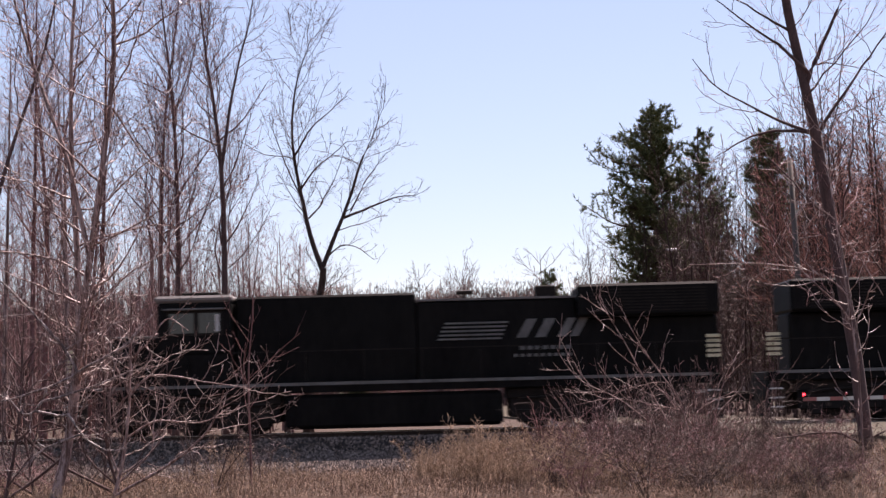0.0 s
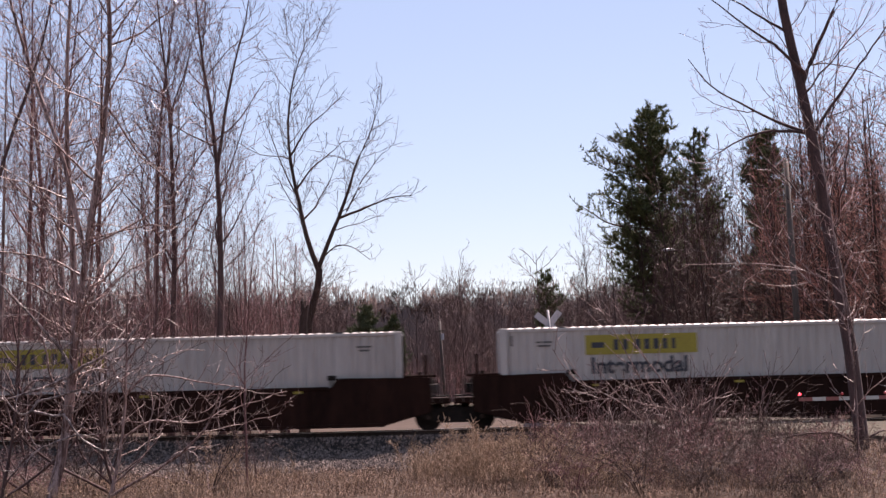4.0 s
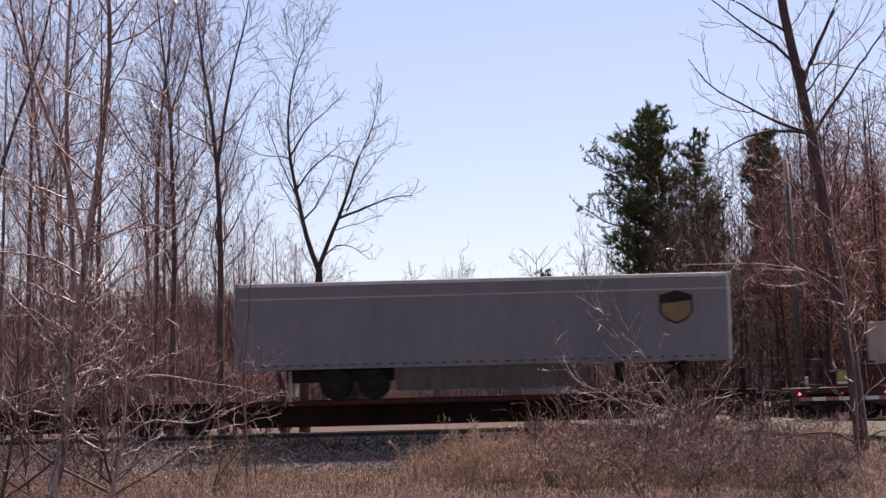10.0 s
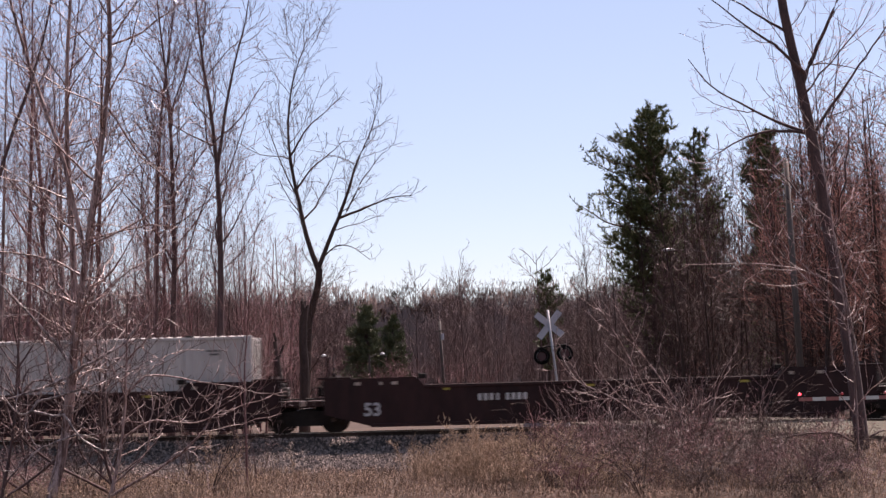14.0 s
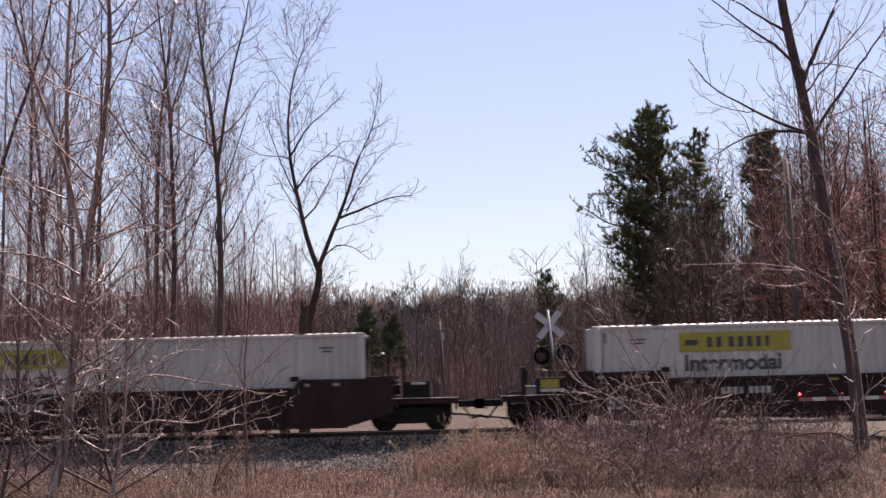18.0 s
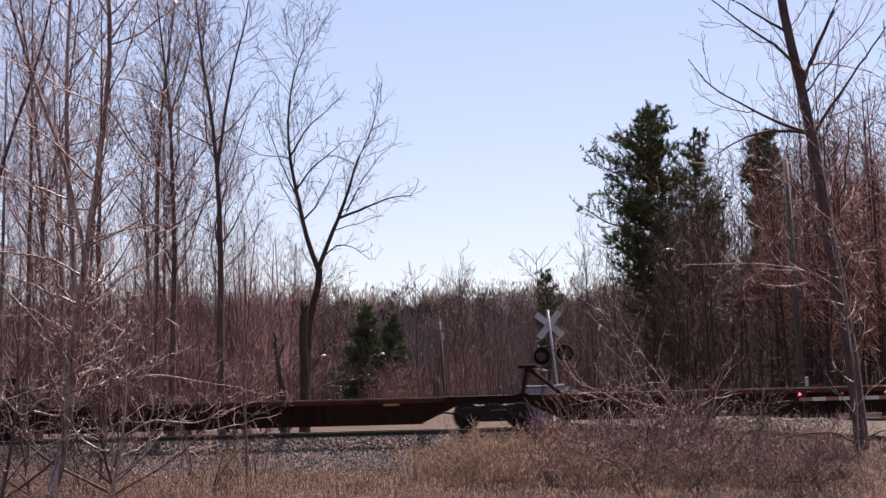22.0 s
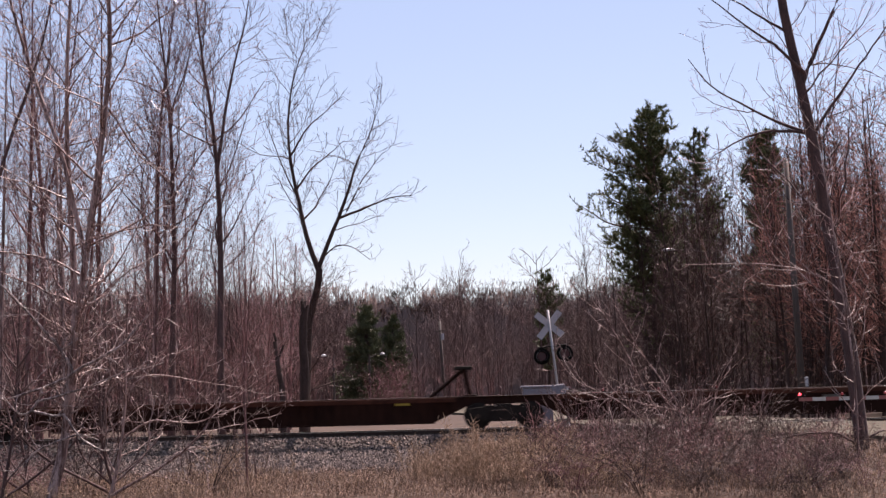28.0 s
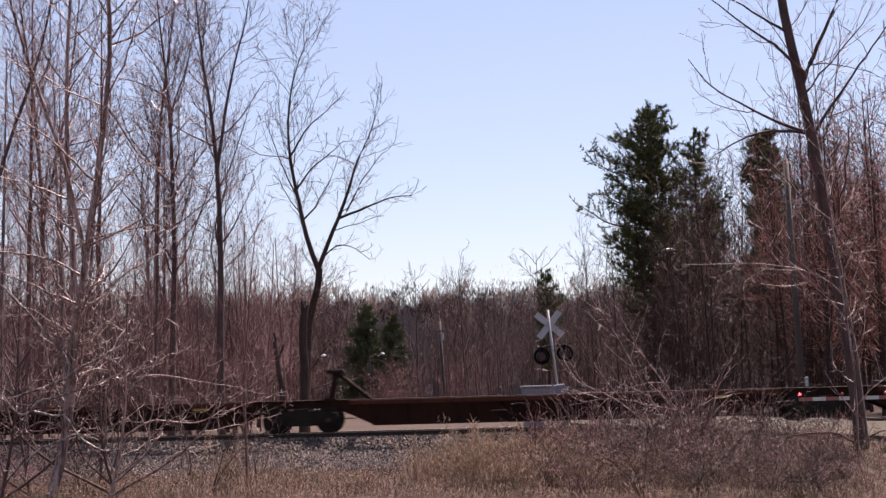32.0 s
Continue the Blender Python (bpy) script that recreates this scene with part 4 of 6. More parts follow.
def locomotive(label, flip, c0, hood, mark):
    """A six axle diesel, cab at x = 0. hood: the lengths of raised hood, low hood and radiator. flip turns the cab to the right."""
    l = tagged(new("locomotive"), label, "locomotive", "locomotives of the train")
    L = 21.9
    k, low, rad = hood
    X = lambda x: (L - x) if flip else x

    def b(x0, x1, y0, y1, z0, z1):
        x0, x1 = X(x0), X(x1)
        return (min(x0, x1), max(x0, x1), y0, y1, z0, z1)

    part("frame", boxes(b(0.3, L - 0.3, -1.45, 1.45, 1.32, 1.62), bevel=0.02), BLACK, l)
    part("walkway_edge", boxes(b(0.6, L - 0.6, -1.52, -1.46, 1.56, 1.66), b(0.6, L - 0.6, 1.46, 1.52, 1.56, 1.66)), LOGOGREY, l, "grey walkway edge")
    part("nose", boxes(b(c0 - 1.6, c0, -1.1, 1.1, 1.62, 3.25), bevel=0.12), BLACK, l)
    cab = part("cab", boxes(b(c0, c0 + 2.4, -1.5, 1.5, 1.62, 4.35), bevel=0.06), BLACK, l)
    part("cab_roof", boxes(b(c0 - 0.1, c0 + 2.44, -1.52, 1.52, 4.35, 4.58), bevel=0.08), ROOFGREY, cab, "grey cab roof")
    part("window", boxes(b(c0 + 0.4, c0 + 1.2, -1.53, -1.505, 3.35, 4.0)), GLASS, cab, "dark side window")
    part("window", boxes(b(c0 + 1.35, c0 + 2.05, -1.53, -1.505, 3.35, 4.0)), GLASS, cab, "dark side window")
    part("window_frame", boxes(b(c0 + 0.32, c0 + 0.39, -1.525, -1.505, 3.28, 4.06), b(c0 + 1.22, c0 + 1.33, -1.525, -1.505, 3.28, 4.06), b(c0 + 2.07, c0 + 2.14, -1.525, -1.505, 3.28, 4.06), b(c0 + 0.39, c0 + 2.07, -1.525, -1.505, 4.01, 4.07), b(c0 + 0.39, c0 + 2.07, -1.525, -1.505, 3.27, 3.33)), GRIME, cab)
    part("nose_top", boxes(b(c0 - 1.58, c0 - 0.02, -1.08, 1.08, 3.25, 3.31), bevel=0.02), ROOFGREY, l, "grey nose top")
    part("visor", boxes(b(c0 + 0.2, c0 + 2.2, -1.66, -1.5, 4.10, 4.16), bevel=0.015), LOGOGREY, cab, "dull grey sun visor")
    part("roof_vent", boxes(b(c0 + 0.6, c0 + 1.9, -0.5, 0.5, 4.58, 4.74), bevel=0.03), GRIME, cab, "dark air conditioning unit")
    part("window_blind", boxes(b(c0 + 1.9, c0 + 2.03, -1.536, -1.53, 3.4, 3.95)), WHITE, cab, "white strip at the window edge")
    x0 = c0 + 2.46
    part("raised_hood", boxes(b(x0, x0 + k, -0.97, 0.97, 1.62, 4.52), bevel=0.07), BLACK, l)
    part("low_hood", boxes(b(x0 + k + 0.01, x0 + k + low, -0.95, 0.95, 1.62, 4.22), bevel=0.07), BLACK, l)
    part("hood_roof", boxes(b(x0 + k + 0.02, x0 + k + low - 0.02, -0.97, 0.97, 4.225, 4.29)), ROOFGREY, l, "grey roof edge")
    part("radiator", boxes(b(x0 + k + low + 0.01, x0 + k + low + rad, -1.5, 1.5, 3.55, 4.62), b(x0 + k + low + 0.01, x0 + k + low + rad, -1.0, 1.0, 1.62, 3.55), bevel=0.08), BLACK, l)
    bm = boxes(*[b(x0 + k + low + 0.4, x0 + k + low + rad - 0.4, -1.52, -1.503, z, z + 0.05) for z in np.arange(3.7, 4.45, 0.1)])
    part("radiator_grille", bm, GRIME, l)
    for d in np.arange(x0 + 0.6, x0 + k + low, 0.9):
        ty = -0.972 if d < x0 + k - 0.5 else -0.952
        if abs(d - x0 - k) > 0.75:
            part("hood_door", boxes(b(d, d + 0.84, ty - 0.012, ty, 1.8, 3.5)), BLACK, l)
    part("exhaust_hood", boxes(b(x0 + k + low * 0.75, x0 + k + low * 0.75 + 0.7, -0.4, 0.4, 4.28, 4.68), bevel=0.03), GRIME, l)
    part("horn", rods(((X(x0 + k + 1.6), -0.3, 4.28), (X(x0 + k + 1.6), -0.3, 4.5), 0.04), ((X(x0 + k + 1.35), -0.3, 4.52), (X(x0 + k + 1.9), -0.3, 4.52), 0.07)), GRIME, l)
    ly = -1.005
    bm = bmesh.new()
    for j in range(5):
        z, a = 2.92 + 0.13 * j, mark[0] + 0.06 * j  # five slanted stripes
        outline(bm, [(a, z), (a + 2.1, z), (a + 2.12, z + 0.06), (a + 0.02, z + 0.06)], ly, ly + 0.017)
    part("logo_stripes", bm, LOGOGREY, l, "worn grey painted speed stripes")
    a = mark[0] + 2.6
    bm = bmesh.new()
    for d0 in (0.0, 0.62, 1.35, 1.75):
        outline(bm, [(a + d0, 2.95), (a + d0 + 0.35, 3.56), (a + d0 + 0.35 + (0.34 if d0 < 1 else 0.28), 3.56), (a + d0 + (0.34 if d0 < 1 else 0.28), 2.95)], ly, ly + 0.017)
    part("logo", bm, LOGOGREY, l, "worn grey slanted logo shapes")
    bars("brand_bar", [*[(a + 0.1 + 0.25 * j, a + 0.28 + 0.25 * j, ly, ly + 0.017, 2.55, 2.68) for j in range(7)], *[(a - 0.1 + 0.22 * j, a + 0.04 + 0.22 * j, ly, ly + 0.017, 2.32, 2.42) for j in range(9)]], LOGOGREY, l, "grey bar of a brand mark")
    part("fuel_tank", boxes(b(7.4, 14.5, -1.4, 1.4, 0.14, 1.26), bevel=0.12), BLACK, l)
    for e0, e1 in ((1.2, 7.3), (14.6, 20.7)):
        part("air_reservoir", boxes(b(e0, e1, -1.2, 1.2, 0.95, 1.32), bevel=0.05), GRIME, l)
        part("brake_rigging", boxes(b(e0 + 0.1, e1 - 0.1, -1.16, -1.08, 0.36, 1.0), b(e0 + 0.1, e1 - 0.1, 1.08, 1.16, 0.36, 1.0), *[b(e0 + d, e0 + d + 0.5, -1.22, -1.10, 0.20, 0.62) for d in (0.35, 1.5, 2.75, 4.0, 5.2)], bevel=0.03), GRIME, l)
        part("equalizer", rods(((X(e0 + 0.4), -1.24, 0.95), (X(e0 + 3.0), -1.24, 1.1), 0.05), ((X(e0 + 3.0), -1.24, 1.1), (X(e1 - 0.4), -1.24, 0.95), 0.05)), GRIME, l)
    part("pilot", boxes(b(0.25, 0.4, -1.4, 1.4, 0.15, 1.32)), BLACK, l)
    part("pilot", boxes(b(L - 0.4, L - 0.25, -1.4, 1.4, 0.15, 1.32)), BLACK, l)
    for e in (0.55, L - 0.55):
        bars("step", [*[b(e - 0.22, e + 0.22, -1.5, -1.2, z, z + 0.05) for z in (0.45, 0.75, 1.05)]], WHITE, l, "white edged step")
        bars("end_stripe", [*[b(e - 0.2, e + 0.25, -1.5, -1.47, 2.15 + 0.16 * j, 2.25 + 0.16 * j) for j in range(5)]], CREAM, l, "cream reflective stripe")
    posts = [b(x, x + 0.03, -1.5, -1.47, 1.66, 2.68) for x in np.arange(0.5, L - 0.3, 1.9)]
    part("handrail", boxes(*posts, b(0.5, L - 0.5, -1.5, -1.47, 2.66, 2.70)), GRIME, l)
    for x in (4.3, L - 4.3):
        bogie(l, X(x), wheel=0.52, axles=3, base=2.0)
    coupler(l, 0.1, -1)
    coupler(l, L - 0.1, 1)
    return l


MOVERS = []  # every piece of the train: the thing, its place along the train, its height above the rails


def add(ob, q, z=0.0):
    MOVERS.append((ob, q, z))
    return ob


def more(ob, q, z=0.0):
    return add(copy_thing(ob, pose(q, TRACK_Y, z)), q, z)


add(locomotive("grimy black six-axle diesel locomotive leading", False, 3.3, (5.95, 5.3, 4.6), (12.4, True)), -12.8)
add(locomotive("grimy black six-axle diesel locomotive with trailing cab", True, 1.7, (5.95, 3.35, 7.3), (7.9, True)), 10.0)

FOOT = 0.34
single = add(well_car(BROWN, "dark brown single well car loaded with one container"), 36.3)
more(single, 59.58)
tri = {}
for paint, label, key, tag in ((BROWN, "dark brown articulated well car", "brown", "scrawl"), (RUSTRED, "red brown articulated well car", "red", "logo"), (RUSTRED, "rusty red articulated well car with faded graffiti", "spray", "spray"), (MAROON, "dark maroon articulated well car", "maroon", None)):
    starts = {"brown": (83.17, 102.49, 121.81), "red": (145.34, 164.63, 183.98), "spray": (265.28, 284.72, 304.18), "maroon": (327.81, 347.18, 366.67)}[key]
    ends = (("end", "joint"), ("joint", "joint"), ("joint", "end"))
    tri[key] = [add(well_car(paint, label, l, r, number=key == "maroon" or (key == "red" and i == 0), tag="weave" if key == "spray" and i == 2 else tag if (key != "spray" or i == 1) and (key != "brown" or i == 2) and (key != "red" or i == 1) else None), q) for i, (q, (l, r)) in enumerate(zip(starts, ends))]
for starts in ((391.04, 410.65, 430.37), (453.96, 473.5, 493.05)):
    for ob, q in zip(tri["maroon"], starts):
        more(ob, q)

white = add(container(BOXWHITE, "white ribbed container with a yellow sign panel", "yellow"), 36.3, FOOT)
for q in (59.58, 83.17, 102.49, 164.63, 183.98, 327.81, 366.67, 430.37, 453.96, 473.5):
    more(white, q, FOOT)
plain = add(container(BOXWHITE, "plain white ribbed container in a well car"), 121.81, FOOT)
more(plain, 391.04, FOOT)
add(container(BOXGREEN, "dark green container with a white gabled logo", "house"), 145.34, FOOT)
add(container(BOXGREEN, "dark green container with a white diamond placard", "diamond"), 493.05, FOOT)
tan_box = add(container(BOXTAN, "weathered beige ribbed container in a well car"), 265.28, FOOT)
more(tan_box, 304.18, FOOT)
more(tan_box, 205.16, 1.08)
tagged(MOVERS[-1][0], "weathered beige ribbed container on a spine car")

UNIT = "dark brown empty spine car unit with trailer hitches"
S3 = 18.16
add(spine_car(BROWN, S3, "dark brown spine car unit carrying a container", "end", "joint", ()), 205.36)
add(spine_car(BROWN, S3, UNIT, "joint", "joint", ((1.1, 1, True),)), 205.36 + S3)
add(spine_car(BROWN, S3, "dark brown spine car unit carrying a trailer", "joint", "end", ((17.1, -1, True),)), 205.36 + 2 * S3)
add(trailer("grey road trailer with a brown shield logo on a spine car"), 244.01, 0.90)
SP = 17.11
UP, DOWN = ((0.55, 1, True),), ((2.0, 1, False),)  # stands at the head of a unit
BACK, FLAT = ((SP - 1.0, -1, True),), ((SP - 1.6, -1, False),)  # cars turned about, with their stands at the other end


def stand(x, way=1):
    return ((x, way, True),)


def spine_set(base, pitch, units):
    """The units of one articulated car: their stands, and whether a pale number panel is on the web."""
    for k, (stands, panel) in enumerate(units):
        add(spine_car(BROWN, pitch, UNIT, "end" if k == 0 else "joint", "end" if k == len(units) - 1 else "joint", stands, panel), base + pitch * k)


spine_set(514.80, SP, ((stand(0.4), False), (stand(0.9), False), (stand(1.0), False), (UP, False), (stand(SP - 0.72, -1), True)))
spine_set(604.13, 17.67, ((stand(0.05), False), (DOWN, False), (DOWN, False)))
spine_set(661.54, 17.20, ((FLAT, False), (BACK, False), (stand(SP - 0.85, -1), True), (stand(SP - 0.75, -1), False), (FLAT, True)))
spine_set(751.92, 17.21, ((stand(0.1), False), (stand(0.75), False), (stand(0.9), False), (DOWN, False), (UP, False)))


# ---------------------------------------------------------------- trees and brush
def wood(seed, n, x0, x1, y0, y1, inside, sizes, gap=1.2):
    """Places for n trees in a plot of land."""
    rng = np.random.default_rng(seed)
    out = []
    for _ in range(40 * n):
        x, y = rng.uniform(x0, x1), rng.uniform(y0, y1)
        if inside(x, y) and all((x - o[0]) ** 2 + (y - o[1]) ** 2 > gap * gap for o in out):
            out.append((x, y, float(ground_height(np.array(x), np.array(y))) - 0.05, rng.uniform(0, 360), rng.uniform(*sizes)))
            if len(out) == n:
                break
    return out


tall = [bare_tree("bare_tree", 10 + i, 17.0, 0.13, "poplar", BARK, TWIG, first=0.25, fine=0.75) for i in range(5)]
slim = [bare_tree("bare_tree", 20 + i, 10.0, 0.07, "maple", BARK, TWIG, first=0.12, fine=0.65) for i in range(4)]
red = [bare_tree("bare_tree", 30 + i, 11.0, 0.10, "maple", BARK_DARK, TWIG_RED, first=0.12, rmin=0.011, fine=0.62) for i in range(4)]

veil = [bare_tree("bare_tree", 26 + i, 11.0, 0.075, "maple", BARK_DARK, TWIG_DARK, first=0.10, rmin=0.011, fine=0.6) for i in range(3)]
far = [bare_tree("bare_tree", 36 + i, 10.0, 0.09, "maple", BARK_MID, TWIG_FAR, first=0.15, rmin=0.016, fine=0.55) for i in range(3)]


spread = [bare_tree("bare_tree", 46 + i, 14.0, 0.11, "forked", BARK_SUN_STREAKED, TWIG, first=0.22, rmin=0.009, fine=0.62) for i in range(2)]


def bush(seed, n, h, reach, style, bark, twig, fine, r=0.022, rmin=0.006, lean=0.0):
    """Several stems that lean out from one foot, more to one side."""
    g = np.random.default_rng(seed)
    stems = []
    for _ in range(n):
        a, k, top = g.uniform(0, 6.28), reach * g.uniform(0.4, 1.1), h * g.uniform(0.55, 1.0)
        dx, dy = math.cos(a) * k - lean * g.uniform(0.3, 1.0), math.sin(a) * k
        stems.append(([(0, 0, -0.15), (dx * 0.2, dy * 0.2, top * 0.45), (dx * 0.6, dy * 0.6, top * 0.85), (dx, dy, top)], r, 0.006))
    return bare_tree("shrub", seed, 0, 0, style, bark, twig, stems=stems, fine=fine, first=0.1, sides=4, rmin=rmin)


thorn = [bush(44 + i, 6, 3.2, 1.1, "brush", BARK_DARK, TWIG_DARK, 0.5) for i in range(3)]
brush = [bush(40 + i, 6, 3.2, 1.1, "brush", BARK, TWIG, 0.5) for i in range(4)]
arch = [bush(50 + i, 3, 2.7, 0.7, "arching", BARK_SUN_PATCHED if i == 3 else BARK_DARK, TWIG_SUN_PATCHED if i == 3 else TWIG_DARK, 0.5, 0.014, 0.006, 2.2) for i in range(4)]
wand = [bush(90 + i, 4, 2.9, 0.8, "whip", BARK_MID, TWIG_SUN_PATCHED if i == 1 else TWIG, 0.8, 0.014, 0.006, 0.5) for i in range(3)]
low = [bush(55 + i, 8, 1.3, 1.4, "tangle", BARK if i == 1 else BARK_DARK, TWIG if i == 1 else TWIG_DARK, 0.62, 0.012) for i in range(3)]

scatter(tall, wood(21, 11, -34, -6, 64, 98, lambda x, y: x < -0.15 * y, (0.8, 1.12), 1.9), "tall slender bare tree in the woods beyond the track", "bare trees left of the clearing")
scatter(spread, wood(26, 5, -19, -10, 61.5, 70, lambda x, y: -0.272 * y < x < -0.165 * y, (0.85, 1.15), 1.2), "spreading bare tree with painted sunlit streaks beyond the track", "bare trees left of the clearing")
scatter(slim, wood(2, 31, -34, -5, 60.8, 92, lambda x, y: x < -0.098 * y, (0.55, 1.1), 0.9), "young bare tree in the woods beyond the track", "bare trees left of the clearing")
scatter(slim, wood(22, 9, -10, -5.5, 65.5, 84, lambda x, y: -0.122 * y < x < -0.090 * y, (0.7, 0.98), 0.8), "young bare tree at the edge of the clearing", "bare trees left of the clearing")
scatter(red, wood(3, 26, 8, 40, 66, 106, lambda x, y: x > road_left(y) + ROAD_WIDE + 1.0 and x > 0.145 * y, (0.5, 0.85), 1.3), "budding reddish bare tree beyond the crossing", "bare trees right of the road")
scatter(red, wood(4, 40, 14.5, 26, 64, 90, lambda x, y: x > 0.205 * y, (1.0, 1.4), 0.9), "budding reddish bare tree beyond the crossing", "bare trees right of the road")
scatter(veil, wood(14, 42, 9.0, 22, 76, 91, lambda x, y: x > road_left(y) + ROAD_WIDE + 0.8 and 0.118 * y < x < 0.235 * y, (0.65, 1.18), 0.75), "brown bare tree before the pines", "bare trees right of the road")
scatter(veil, wood(16, 15, 12.0, 30, 92, 108, lambda x, y: 0.142 * y < x < 0.27 * y, (1.1, 1.5), 1.0), "brown bare tree among the pines", "bare trees right of the road")
scatter(far, wood(5, 22, -34, 30, 112, 145, lambda x, y: not road_left(y) - 1 < x < road_left(y) + ROAD_WIDE + 1, (0.55, 0.92), 1.6), "young bare tree in the far woods", "trees of the far woods")
scatter(far, [(7.35, 126.0, -0.6, 40, 1.2), (-2.2, 131.0, -0.6, 130, 1.12), (1.6, 134.0, -0.6, 220, 1.15), (4.4, 138.0, -0.6, 300, 1.02)], "tall slender bare tree in the far woods", "trees of the far woods")
scatter(brush, wood(6, 30, -32, 3, 60.8, 84, lambda x, y: x < -0.075 * y, (0.7, 1.3), 0.7), "dense bare shrub at the edge of the woods", "shrubs beyond the track", "shrub")
scatter(thorn, wood(7, 30, 8, 32, 62.5, 96, lambda x, y: x > road_left(y) + ROAD_WIDE + 0.8, (0.8, 1.5), 0.8), "dense bare shrub beside the road", "shrubs beyond the track", "shrub")
# thicket before the track
scatter(arch, wood(8, 12, 3.2, 8.6, 40, 47.0, lambda x, y: x < road_left(y) - 0.6 and x < 0.185 * y, (0.6, 0.95), 0.9), "tangled bare shrub with arching stems before the track", "shrubs before the track", "shrub")
scatter(arch, wood(9, 4, -13, -4.5, 36, 46, lambda x, y: x < -0.135 * y, (0.7, 1.1), 0.8), "tangled bare shrub with arching stems before the track", "shrubs before the track", "shrub")
scatter(low, wood(11, 44, 2.1, 8.0, 35, 47.0, lambda x, y: x < road_left(y) - 0.5 and 0.058 * y < x < 0.165 * y, (0.6, 1.05), 0.55), "low brown bramble before the track", "brambles before the track", "shrub")
scatter(low, wood(15, 34, 5, 11, 32, 42.5, lambda x, y: x < road_left(y) - 0.3 and x > 0.135 * y, (0.45, 0.75), 0.55), "low brown bramble before the track", "brambles before the track", "shrub")
scatter(low, wood(12, 7, -13, -4, 38, 46, lambda x, y: x < -0.12 * y, (0.6, 0.9), 0.7), "low brown bramble before the track", "brambles before the track", "shrub")
scatter(veil, wood(19, 12, 7.5, 14.5, 106, 130, lambda x, y: 0.077 * y < x < 0.118 * y, (0.7, 1.15), 1.0), "brown bare tree beyond the road", "bare trees right of the road")
scatter(low, wood(23, 4, 3.2, 6.9, 41, 45.5, lambda x, y: x < road_left(y) - 0.6 and 0.076 * y < x < 0.158 * y, (0.95, 1.3), 0.6), "tall brown bramble before the track", "brambles before the track", "shrub")
scatter(arch, wood(24, 4, 3.6, 7.2, 40, 45, lambda x, y: 0.085 * y < x < 0.165 * y, (0.7, 1.0), 0.8), "tangled bare shrub with arching stems before the track", "shrubs before the track", "shrub")
scatter(brush, wood(25, 18, -5.2, 3.4, 102, 114, lambda x, y: -0.046 * y < x, (0.85, 1.12), 0.8), "bare brown shrub in the far clearing", "shrubs beyond the track", "shrub")
# thin upright shrubs that stand out of the brambles
scatter(wand, wood(17, 13, 3.0, 8.6, 39, 46.5, lambda x, y: x < road_left(y) - 0.5 and 0.075 * y < x < 0.19 * y, (0.8, 1.2), 0.5), "thin upright bare shrub with pale tips before the track", "shrubs before the track", "shrub")
scatter(wand, wood(18, 5, -13, -4.5, 37, 45, lambda x, y: x < -0.11 * y, (0.6, 1.0), 0.8), "thin upright bare shrub with pale tips before the track", "shrubs before the track", "shrub")
retire(spread + wand + veil + tall + far + slim + red + thorn + brush + arch + low)


def far_woods(seed, n, x0, x1, y0, y1, h0, h1, mat, keep, rmin):
    """Bare trees that nobody could count, as one piece."""
    rng = np.random.default_rng(seed)
    x, y = rng.uniform(x0, x1, 6 * n), rng.uniform(y0, y1, 6 * n)
    ok = np.nonzero(keep(x, y))[0][:n]
    x, y, n = x[ok], y[ok], len(ok)
    h = rng.uniform(h0, h1, n) * y / (0.5 * (y0 + y1))
    s = np.linspace(0, 1, 7)
    P = np.stack([x, y, np.full(n, -0.6)], -1)[:, None, :] + np.stack([np.zeros((n, 7)), np.zeros((n, 7)), h[:, None] * s], -1)
    P[..., :2] += np.cumsum(rng.normal(size=(n, 7, 2)) * 0.17, axis=1)
    R = 0.10 * (1 - 0.85 * s)[None] * (0.6 + 0.8 * rng.random((n, 1)))
    limbs = sprout(P, R, rng, 0.55, 0.15, 0.99, 40, 0.30, 0.8, 4.0, 0.32, 5, 0.12, rmin, 0.5)
    tw = sprout(*limbs, rng, 0.36, 0.12, 1.0, 40, 0.5, 0.35, 1.4, 0.2, 2, 0.14, rmin * 0.75, 0.45)
    return mesh_of("far_woods", *joined([(P, R), limbs, tw], [4, 3, 3]), mat)


def off_road(x, y):
    left = road_left(y)
    return (x < left - 1) | (x > left + ROAD_WIDE + 1)


tagged(new("far_woods", far_woods(51, 290, -33, 27, 135, 235, 6.5, 13.6, TWIG_FAR, off_road, 0.019)), "distant brown leafless woods", "woods", kind="stuff")
tagged(new("middle_woods", far_woods(55, 110, -23, -3, 132, 190, 7.0, 11.2, TWIG_FAR, off_road, 0.019)), "brown leafless woods beyond the clearing", "woods", kind="stuff")
tagged(new("left_woods", far_woods(52, 32, -46, -10, 88, 150, 8.0, 21.0, TWIG, lambda x, y: x < -0.126 * y, 0.011)), "dense brown leafless woods beyond the clearing", "woods", kind="stuff")
tagged(new("left_thicket", far_woods(54, 280, -44, -7, 74, 125, 5.0, 11.0, TWIG_FAR, lambda x, y: x < -0.112 * y, 0.010)), "dense brown undergrowth in the woods beyond the track", "undergrowth", kind="stuff")
tagged(new("right_woods", far_woods(53, 110, 12, 42, 96, 150, 9.0, 18.0, TWIG_FAR, lambda x, y: x > 0.128 * y, 0.017)), "dense reddish leafless woods beyond the road", "woods", kind="stuff")

